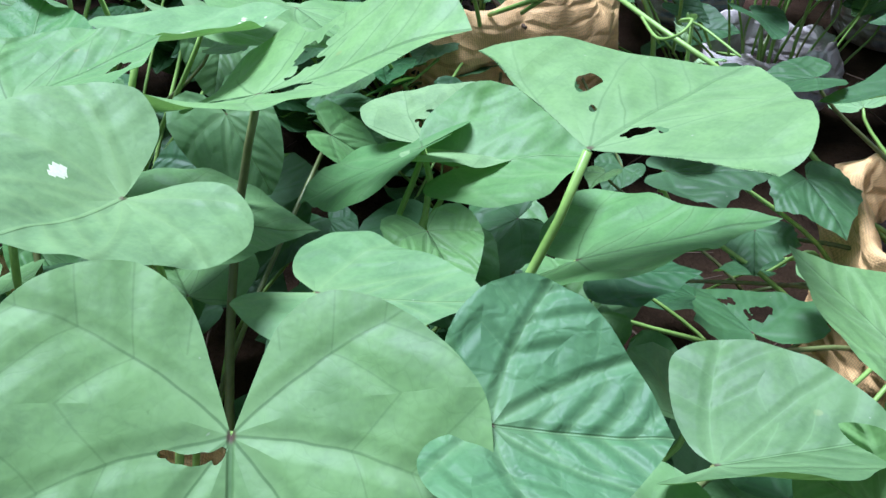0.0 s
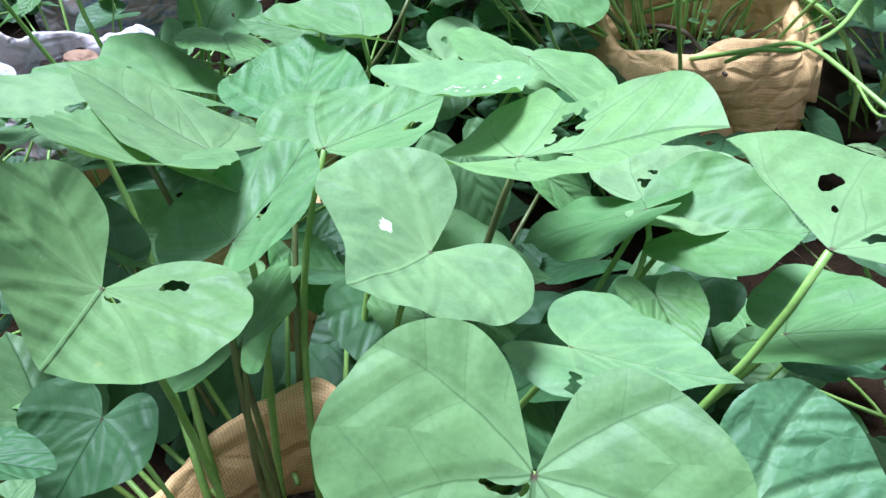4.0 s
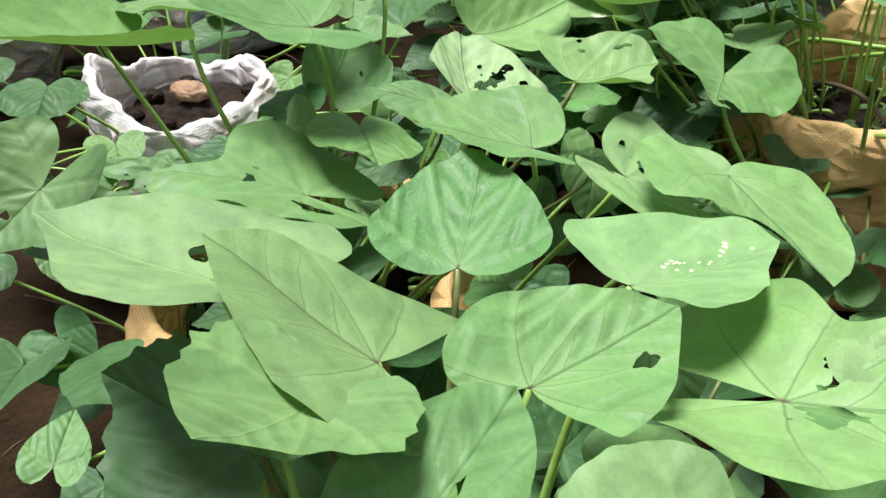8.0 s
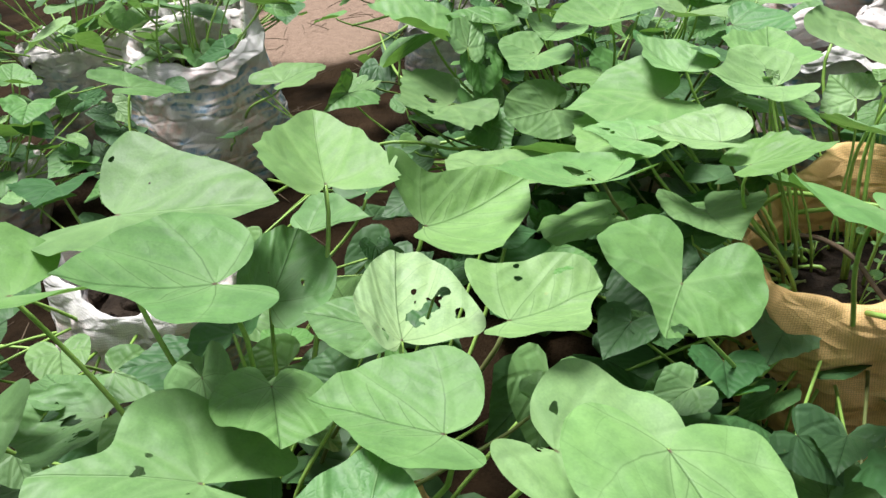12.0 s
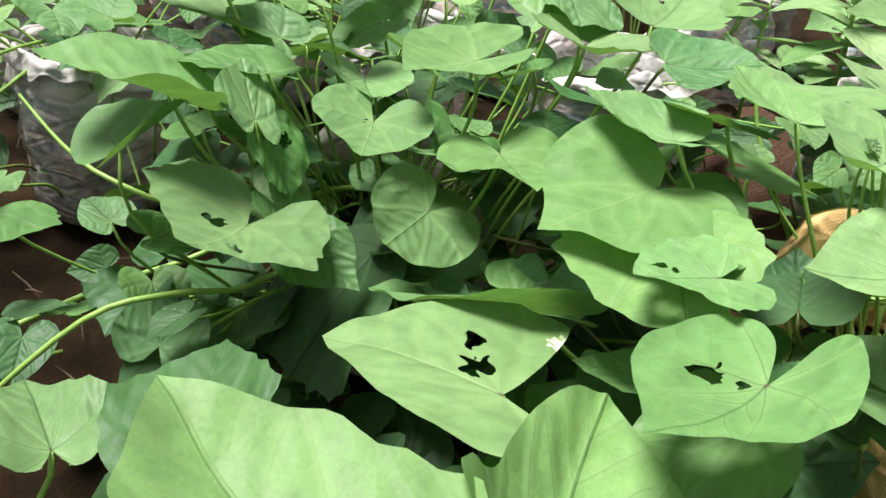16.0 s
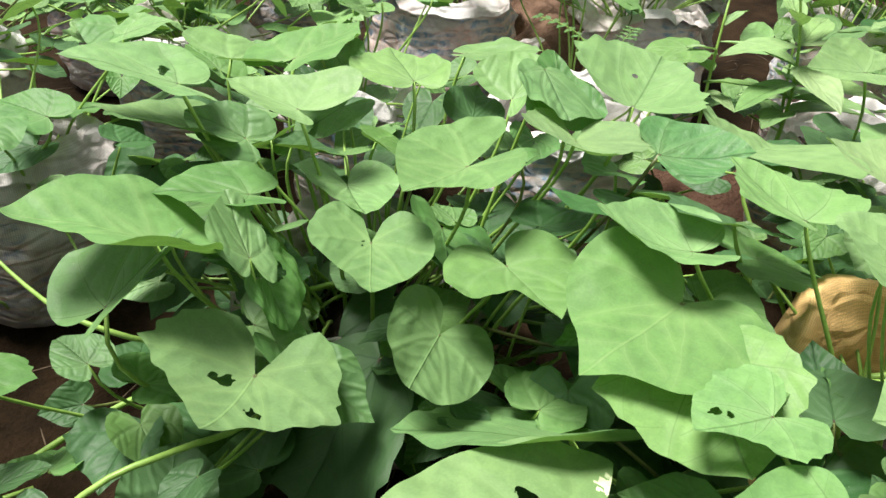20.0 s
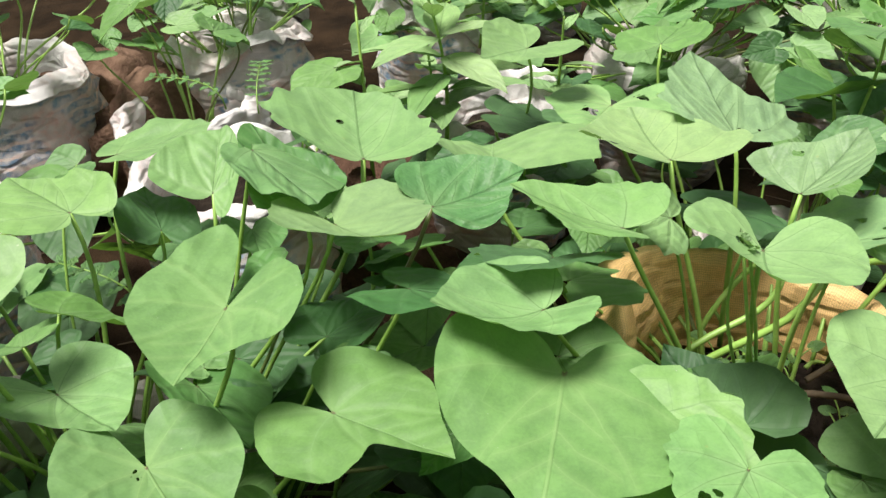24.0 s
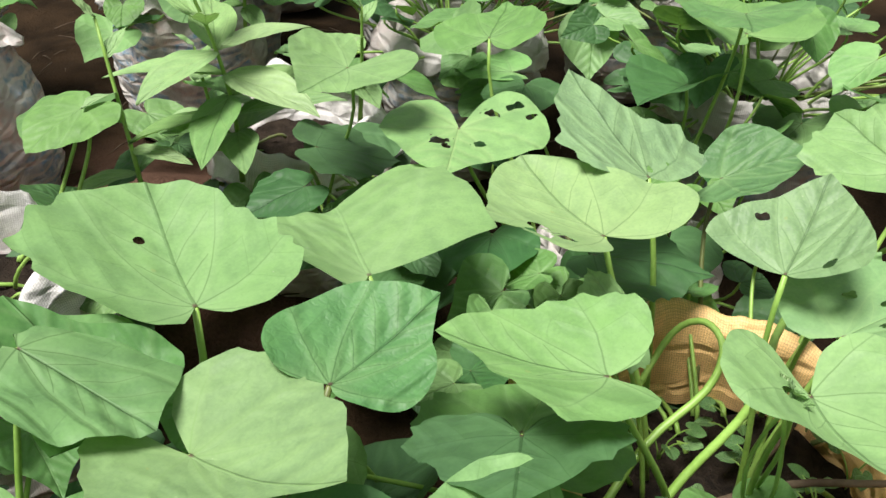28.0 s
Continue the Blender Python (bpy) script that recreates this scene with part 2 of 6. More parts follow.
def earth_material():
    """Damp dark earth, dry and sandy towards the open path."""
    m, nt, b = material("packed_earth", 0.95, 0.06)
    oc = object_coords(nt)
    sp = nt.nodes.new("ShaderNodeSeparateXYZ")
    nt.links.new(oc, sp.inputs[0])
    n1 = ramp(nt, noise_node(nt, oc, 5, 6, 0.65), 0.3, 0.7)
    n2, n3 = noise_node(nt, oc, 38, 6, 0.7), noise_node(nt, oc, 170, 4)
    damp = mix_node(nt, n1, (0.014, 0.009, 0.005), (0.042, 0.026, 0.014))
    dry = mix_node(nt, n2, (0.20, 0.135, 0.10), (0.40, 0.29, 0.22))
    away = math_node(nt, "ADD", math_node(nt, "POWER", math_node(nt, "MULTIPLY_ADD", sp.outputs["X"], 1.6, 2.5), 2.0), math_node(nt, "POWER", math_node(nt, "SUBTRACT", sp.outputs["Y"], 3.05), 2.0))
    away = math_node(nt, "MULTIPLY_ADD", noise_node(nt, oc, 5, 4), 0.35, math_node(nt, "SQRT", away))
    col = mix_node(nt, ramp(nt, away, 0.62, 0.8), dry, damp)
    mound = math_node(nt, "ADD", math_node(nt, "POWER", math_node(nt, "SUBTRACT", sp.outputs["X"], 0.5), 2.0), math_node(nt, "POWER", math_node(nt, "SUBTRACT", sp.outputs["Y"], 2.25), 2.0))
    col = mix_node(nt, ramp(nt, mound, 0.05, 0.25), mix_node(nt, n2, (0.06, 0.032, 0.022), (0.14, 0.08, 0.055)), col)
    col = mix_node(nt, 0.6, col, mix_node(nt, n3, (0.35, 0.35, 0.35), (1.6, 1.6, 1.6)), "MULTIPLY")
    nt.links.new(col, b.inputs["Base Color"])
    bump(nt, b, math_node(nt, "MULTIPLY_ADD", n2, 2.0, n3), 0.9, 0.008)
    return m


EARTH = earth_material()
TWIG = plain_material("dry_twig", (0.06, 0.04, 0.025), (0.16, 0.12, 0.08), 30, 0.8, 0.2, 0.4, 0.001)
STONE = plain_material("brown_stone", (0.10, 0.055, 0.035), (0.26, 0.16, 0.11), 18, 0.85, 0.2, 0.9, 0.006)
POTATO = plain_material("pale_tuber", (0.25, 0.15, 0.09), (0.42, 0.28, 0.18), 30, 0.8, 0.2, 0.4, 0.002)


def sack_material(name, base, dirt, prints, amount, grime):
    """Woven plastic tape: crossing bands a few millimetres wide, creased, with faded print and dirt."""
    m, nt, b = material(name, 0.55, 0.35)
    uvn = nt.nodes.new("ShaderNodeTexCoord").outputs["UV"]
    sp = nt.nodes.new("ShaderNodeSeparateXYZ")
    nt.links.new(uvn, sp.inputs[0])
    oc = object_coords(nt)
    info = nt.nodes.new("ShaderNodeObjectInfo").outputs["Random"]
    u = math_node(nt, "MULTIPLY", sp.outputs["X"], 400.0)
    v = math_node(nt, "MULTIPLY", sp.outputs["Y"], 400.0)
    wu = math_node(nt, "PINGPONG", u, 0.5)
    wv = math_node(nt, "PINGPONG", v, 0.5)
    par = math_node(nt, "GREATER_THAN", math_node(nt, "PINGPONG", math_node(nt, "ADD", math_node(nt, "FLOOR", u), math_node(nt, "FLOOR", v)), 1.0), 0.5)
    inv = math_node(nt, "SUBTRACT", 1.0, par)
    weave = math_node(nt, "ADD", math_node(nt, "MULTIPLY", wu, par), math_node(nt, "MULTIPLY", wv, inv))
    col = mix_node(nt, ramp(nt, noise_node(nt, oc, 7, 4), 0.35, 0.7), base, tuple(c * 0.78 for c in base))
    wavy = math_node(nt, "MULTIPLY_ADD", noise_node(nt, oc, 14, 3), 0.03, sp.outputs["Y"])
    for i, pcol in enumerate(prints):
        shifted = nt.nodes.new("ShaderNodeMapping")
        shifted.inputs["Location"].default_value = (3.1 * i + 1.7, 2.3 * i, 5.9 * i)
        shifted.inputs["Scale"].default_value = (1.0, 1.0, 1.3)
        nt.links.new(oc, shifted.inputs["Vector"])
        f = ramp(nt, math_node(nt, "MULTIPLY_ADD", info, 0.06, noise_node(nt, shifted.outputs[0], 6.5, 2.0)), 0.49 if i % 2 else 0.47, 0.54 if i % 2 else 0.56)
        if i % 2:
            f = math_node(nt, "MULTIPLY", f, ramp(nt, math_node(nt, "PINGPONG", math_node(nt, "MULTIPLY", wavy, 42.0), 0.5), 0.12, 0.2))
        worn = ramp(nt, noise_node(nt, oc, 70, 4), 0.3, 0.62, amount, 0.25 * amount)
        col = mix_node(nt, math_node(nt, "MULTIPLY", f, worn), col, pcol)
    g = ramp(nt, noise_node(nt, oc, 10, 6, 0.68), 0.42, 0.72)
    col = mix_node(nt, math_node(nt, "MULTIPLY", g, grime), col, dirt)
    splash = ramp(nt, math_node(nt, "MULTIPLY_ADD", noise_node(nt, oc, 16, 4), 0.16, sp.outputs["Y"]), 0.06, 0.17, 0.7, 0.0)
    col = mix_node(nt, splash, col, dirt)
    col = mix_node(nt, 0.5, col, mix_node(nt, ramp(nt, weave, 0.0, 0.45), (0.45, 0.42, 0.4), (1.2, 1.2, 1.2)), "MULTIPLY")
    col = mix_node(nt, 0.45, col, mix_node(nt, noise_node(nt, oc, 90, 5), (0.5, 0.5, 0.5), (1.45, 1.45, 1.45)), "MULTIPLY")
    nt.links.new(col, b.inputs["Base Color"])
    crumple = nt.nodes.new("ShaderNodeTexVoronoi")
    crumple.feature = "DISTANCE_TO_EDGE"
    crumple.inputs["Scale"].default_value = 16
    bent = nt.nodes.new("ShaderNodeMapping")
    bent.inputs["Scale"].default_value = (1.0, 1.0, 2.2)
    nt.links.new(oc, bent.inputs["Vector"])
    nt.links.new(bent.outputs[0], crumple.inputs["Vector"])
    h = math_node(nt, "MULTIPLY_ADD", weave, 0.25, math_node(nt, "MULTIPLY", noise_node(nt, oc, 30, 5), 2.2))
    h = math_node(nt, "ADD", h, ramp(nt, crumple.outputs["Distance"], 0.0, 0.22, 0.0, 1.6))
    bump(nt, b, h, 0.45, 0.005)
    return m


SACK_YELLOW = sack_material("woven_sack_yellow", (0.92, 0.60, 0.26), (0.38, 0.22, 0.09), (), 0.0, 0.25)
SACK_WHITE = sack_material("woven_sack_white", (0.86, 0.80, 0.77), (0.34, 0.26, 0.21), ((0.78, 0.52, 0.46), (0.16, 0.34, 0.54)), 0.9, 0.22)
SACK_GREY = sack_material("woven_sack_grey", (0.70, 0.67, 0.64), (0.24, 0.19, 0.15), ((0.58, 0.32, 0.29), (0.12, 0.26, 0.42)), 0.7, 0.5)
LINING = {
    "woven_sack_yellow": SACK_YELLOW,
    "woven_sack_white": sack_material("woven_sack_white_lining", (0.88, 0.85, 0.84), (0.30, 0.24, 0.20), ((0.80, 0.55, 0.52),), 0.5, 0.16),
    "woven_sack_grey": sack_material("woven_sack_grey_lining", (0.66, 0.63, 0.61), (0.2, 0.16, 0.13), ((0.62, 0.42, 0.40),), 0.4, 0.35),
}
SCAR = plain_material("bleached_leaf_scar", (0.42, 0.52, 0.25), (0.72, 0.74, 0.55), 90, 0.6, 0.3, 0.2, 0.0005)
INK = plain_material("faded_black_ink", (0.02, 0.015, 0.012), (0.06, 0.05, 0.04), 60, 0.7, 0.2, 0.1, 0.0005)


# ---- building helpers ----
def link(name, bm, mat, parent=None, label="", smooth=True):
    me = bpy.data.meshes.new(name)
    bm.to_mesh(me)
    bm.free()
    me.materials.append(mat)
    if smooth:
        me.polygons.foreach_set("use_smooth", [True] * len(me.polygons))
    ob = new(name, me)
    if parent is not None:
        ob.parent = parent
    if label:
        ob["label"] = label
    return ob


def part(name, bm, mat, parent, label=""):
    return link(name, bm, mat, parent, label)


def empty(name, place):
    e = new(name)
    e.empty_display_size = 0.05
    e.location = place
    return e


def tube(bm, points, radii, sides=6):
    """A round tube along points, tapering by radii."""
    rings, n = [], len(points)
    for i, p in enumerate(points):
        p = Vector(p)
        d = (Vector(points[min(i + 1, n - 1)]) - Vector(points[max(i - 1, 0)])).normalized()
        a = d.orthogonal().normalized() if i == 0 else (a - d * a.dot(d)).normalized()
        b = d.cross(a)
        rings.append([bm.verts.new(p + radii[i] * (math.cos(k) * a + math.sin(k) * b)) for k in (2 * math.pi * s / sides for s in range(sides))])
    for r, q in zip(rings, rings[1:]):
        for s in range(sides):
            bm.faces.new((r[s], r[(s + 1) % sides], q[(s + 1) % sides], q[s]))
    bm.faces.new(rings[0][::-1])
    bm.faces.new(rings[-1])


def bezier(a, b, c, d, n):
    return [a * (1 - t) ** 3 + b * 3 * t * (1 - t) ** 2 + c * 3 * t * t * (1 - t) + d * t ** 3 for t in (i / n for i in range(n + 1))]


SMOOTH = ((0.05, -0.07), (0.20, -0.26), (0.45, -0.34), (0.72, -0.28), (0.93, -0.10), (1.0, 0.10), (0.93, 0.30), (0.74, 0.50), (0.46, 0.70), (0.20, 0.86), (0.0, 1.0))
TOOTHED = ((0.05, -0.06), (0.18, -0.24), (0.42, -0.33), (0.66, -0.29), (0.84, -0.19), (0.90, -0.15), (0.90, -0.06), (1.0, 0.02), (0.95, 0.11), (1.05, 0.25), (0.89, 0.33), (0.81, 0.45), (0.66, 0.50), (0.56, 0.63), (0.38, 0.70), (0.20, 0.83), (0.0, 1.0))
ROUND = ((0.05, -0.09), (0.2, -0.30), (0.46, -0.38), (0.74, -0.31), (0.94, -0.12), (1.0, 0.10), (0.95, 0.33), (0.78, 0.56), (0.52, 0.77), (0.24, 0.92), (0.0, 1.0))
SHAPES = {"smooth": SMOOTH, "toothed": TOOTHED, "round": ROUND}


def resample(points, count, sharp=0.0):
    """Even steps along a curve through the points, rounded or nearly straight between them."""
    dense = []
    for i in range(len(points) - 1):
        a, p, q, b = points[max(i - 1, 0)], points[i], points[i + 1], points[min(i + 2, len(points) - 1)]
        for k in range(6):
            t = k / 6
            dense.append(tuple(0.5 * (2 * p[c] + (q[c] - a[c]) * t + (2 * a[c] - 5 * p[c] + 4 * q[c] - b[c]) * t * t + (3 * p[c] - a[c] - 3 * q[c] + b[c]) * t ** 3) * (1 - sharp) + sharp * (p[c] + (q[c] - p[c]) * t) for c in (0, 1)))
    points = dense + [points[-1]]
    cum = [0.0]
    for p, q in zip(points, points[1:]):
        cum.append(cum[-1] + math.dist(p, q))
    out = []
    for k in range(count):
        s = cum[-1] * k / (count - 1)
        i = max(j for j in range(len(cum) - 1) if cum[j] <= s + 1e-9)
        f = (s - cum[i]) / (cum[i + 1] - cum[i])
        out.append((points[i][0] + f * (points[i + 1][0] - points[i][0]), points[i][1] + f * (points[i + 1][1] - points[i][1])))
    return out


def leaf_mesh(length, left, right, seed, shape="smooth", holes=(), rings=14, half=29, fold=0.22, droop=0.10, lobe=0.34, shear=0.0, marks=(), back=None, cup=0.0, twist=0.0, swell=(0, 0, 0, 0, 0, 0), calm=1.0):
    """A heart-shaped blade: the petiole joins at the origin, the tip lies along +y. Radial cells, some eaten away.
    fold and lobe may differ left and right; swell bellies each half's outline; cup, twist, droop and back bend the blade; calm damps its unevenness."""
    rnd = random.Random(seed)
    if holes or marks:
        rings, half = 44, 90
    elif calm < 1:
        rings, half = 18, 41
    outline = resample(SHAPES[shape], half, 0.75 if shape == "toothed" else 0.1)
    if shape == "smooth":
        outline = [((outline[max(i - 1, 0)][0] + 2 * p[0] + outline[min(i + 1, half - 1)][0]) / 4, (outline[max(i - 1, 0)][1] + 2 * p[1] + outline[min(i + 1, half - 1)][1]) / 4) if 0 < i < half - 1 else p for i, p in enumerate(outline)]
    folds = fold if isinstance(fold, tuple) else (fold, fold)
    lobes = lobe if isinstance(lobe, tuple) else (lobe, lobe)
    back = -0.3 * droop if back is None else back

    def half_edge(low, bulge):
        made = []
        for x, y in outline:
            th = math.atan2(x, y)
            k = 1 + bulge[0] * math.sin(2 * th) + bulge[1] * math.sin(3 * th) + bulge[2] * math.sin(4 * th)
            made.append((x * k, (y * low / 0.34 if y < 0 else y) * k + shear * x * k))
        return made

    edge = [(-x, y) for x, y in half_edge(lobes[0], swell[:3])] + [(x, y) for x, y in half_edge(lobes[1], swell[3:])[::-1][1:]]
    off = Vector((rnd.uniform(0, 90), rnd.uniform(0, 90), rnd.uniform(0, 90)))
    edge = [(x * (1 + 0.09 * calm * noise.noise(off + Vector((x * 1.4, y * 1.4, 0))) + 0.02 * noise.noise(off + Vector((x * 7, y * 7, 3)))),
             y * (1 + 0.05 * calm * noise.noise(off + Vector((x * 1.3, y * 1.3, 9))))) for x, y in edge]
    bm = bmesh.new()
    uvl = bm.loops.layers.uv.new("UVMap")
    flat = {}

    def place(x, y):
        w = left if x < 0 else right
        px, py = x * w, y * length
        z = folds[0 if x < 0 else 1] * (math.sqrt(px * px + (0.06 * length) ** 2) - 0.06 * length) - (droop if py > 0 else back) * py * py / length
        z += cup * px * px / length + twist * px * py / length
        r = math.hypot(x, y)
        z += length * 0.09 * calm * r * noise.noise(off + Vector((x * 1.6, y * 1.6, 5)))
        z += length * 0.075 * (0.4 + 0.6 * calm) * r * r * noise.noise(off + Vector((x * 3.5, y * 3.5, 7)))
        a = math.atan2(abs(x), y) + 0.22 * r
        gap = min(abs(a - k) for k in (0.0, 0.8, 1.5, 2.25))
        z += length * 0.016 * (1 - math.exp(-(gap / 0.2) ** 2)) * min(r, 0.7)
        return Vector((px, py, z))

    centre = bm.verts.new((0, 0, 0))
    flat[centre] = (0.0, 0.0)
    grid = []
    for k in range(1, rings + 1):
        f = (k / rings) ** 0.85
        row = []
        for x, y in edge:
            v = bm.verts.new(place(x * f, y * f))
            flat[v] = (x * f, y * f)
            row.append(v)
        grid.append(row)

    def eaten(vs):
        x, y = (sum(flat[v][i] for v in vs) / len(vs) for i in (0, 1))
        for hx, hy, hr in holes:
            d = math.hypot((x - hx) * 0.75, y - hy)
            if hr < 0.018 and d < hr:
                return True
            if d < hr * (0.82 + 0.9 * noise.noise(off + Vector((x * 9, y * 9, 1))) + 0.7 * noise.noise(off + Vector((x * 26, y * 26, 2)))):
                return True
        return False

    def face(*vs):
        if holes and eaten(vs):
            return
        fc = bm.faces.new(vs)
        for lp in fc.loops:
            lp[uvl].uv = flat[lp.vert]
        if marks:
            x, y = (sum(flat[v][i] for v in vs) / len(vs) for i in (0, 1))
            if any(math.hypot(x - mx, y - my) < mr * (1 + 0.5 * noise.noise(off + Vector((x * 20, y * 20, 6)))) for mx, my, mr in marks):
                fc.material_index = 1

    for i in range(len(edge) - 1):
        face(centre, grid[0][i + 1], grid[0][i])
        for a, b in zip(grid, grid[1:]):
            face(a[i], a[i + 1], b[i + 1], b[i])
    if holes:
        bmesh.ops.delete(bm, geom=[v for v in bm.verts if not v.link_faces], context="VERTS")
        rim = [v for v in bm.verts if any(e.is_boundary for e in v.link_edges) and math.hypot(*flat[v]) > 0.001]
        outer = set(grid[-1])
        rim = [v for v in rim if v not in outer]
        for _ in range(3):
            moved = []
            for v in rim:
                near = [e.other_vert(v).co for e in v.link_edges if e.is_boundary]
                moved.append((v, v.co * 0.4 + 0.6 * sum(near, Vector()) / len(near) if len(near) == 2 else v.co.copy()))
            for v, co in moved:
                v.co = co
    bmesh.ops.recalc_face_normals(bm, faces=bm.faces)
    return bm


def axes(yaw, pitch, roll):
    """Right, tip direction and normal of a blade."""
    yaw, pitch, roll = radians(yaw), radians(pitch), radians(roll)
    f = Vector((-math.sin(yaw) * math.cos(pitch), math.cos(yaw) * math.cos(pitch), math.sin(pitch)))
    level = Vector((math.cos(yaw), math.sin(yaw), 0))
    x = level * math.cos(roll) + level.cross(f) * math.sin(roll)
    return x, f, x.cross(f)


class Plant:
    """A sweet potato plant that grows from the top of its sack."""

    def __init__(self, x, y, z, label):
        self.ob = tagged(empty("sweet_potato_plant", (x, y, z)), label, "plant", "sweet potato plants")
        self.base = Vector((x, y, z))
        self.spots = []


COUNT = 0


def leaf(plant, x, y, z, yaw, pitch, roll, length, left, right, tint="green", shape="smooth", holes=(), fold=0.22, droop=0.10, lobe=0.34, shear=0.0, reach=0.5, label="", **more):
    """One leaf of a plant, with its petiole."""
    global COUNT
    COUNT += 1
    rnd = random.Random(COUNT * 7 + 1)
    bm = leaf_mesh(length, left * length, right * length, COUNT, shape, holes, fold=fold, droop=droop, lobe=lobe, shear=shear, **more)
    r, f, n = axes(yaw, pitch, roll)
    j = Vector((x, y, z))
    ob = part("leaf", bm, LEAF[tint], plant.ob, label)
    if "marks" in more:
        ob.data.materials.append(SCAR)
    turn = Matrix((r, f, n)).transposed().to_4x4()
    local = Matrix.Translation(j - plant.base) @ turn
    ob.matrix_local = local
    base = plant.base
    away = Vector((j.x - base.x, j.y - base.y, 0))
    foot = Vector((base.x, base.y, 0)) + away * (1 - reach) + Vector((rnd.uniform(-0.02, 0.02), rnd.uniform(-0.02, 0.02), 0))
    foot.z = max(base.z - max(0.0, away.length * (1 - reach) - 0.12) * 1.6, 0.01)
    drop = max(j.z - foot.z, 0.05)
    back = j - f * 0.25 * drop * 0.5 - Vector((0, 0, 0.3 * drop))
    low = foot + Vector((0, 0, 0.45 * drop)) + away * 0.08
    pts = bezier(j - n * 0.001, back, low, foot, 9)
    to_local = local.inverted()
    pm = bmesh.new()
    thick = 0.0014 + 0.0105 * min(length, 0.13)
    tube(pm, [to_local @ (p - base) for p in pts], [thick * (0.85 + 0.35 * i / 9) for i in range(10)])
    part("petiole", pm, STEM_DARK if rnd.random() < 0.12 else STEM, ob)
    plant.spots.append((j, length))
    return ob


# ---- ground ----
def make_ground():
    bm = bmesh.new()
    n = 110
    cs = [math.copysign(abs(k) ** 1.0 * 4.2 + abs(k) ** 9 * 60, k) for k in (2 * i / n - 1 for i in range(n + 1))]
    rows = []
    for a in cs:
        row = []
        for b in cs:
            p = Vector((a, b + 1.2, 0))
            near = 1.0 if abs(a) < 4.5 and abs(b) < 4.5 else 0.0
            p.z = near * (0.022 * noise.noise(p * 3) + 0.012 * noise.noise(p * 11) + 0.005 * noise.noise(p * 30)) - 0.01
            p.z += 0.16 * math.exp(-((a - 0.50) ** 2 + (b + 1.2 - 2.22) ** 2) / 0.04)
            row.append(bm.verts.new(p))
        rows.append(row)
    for r, q in zip(rows, rows[1:]):
        for i in range(n):
            bm.faces.new((r[i], q[i], q[i + 1], r[i + 1]))
    return tagged(link("ground", bm, EARTH), "damp brown trodden earth between the sacks", "ground", kind="structure")


make_ground()


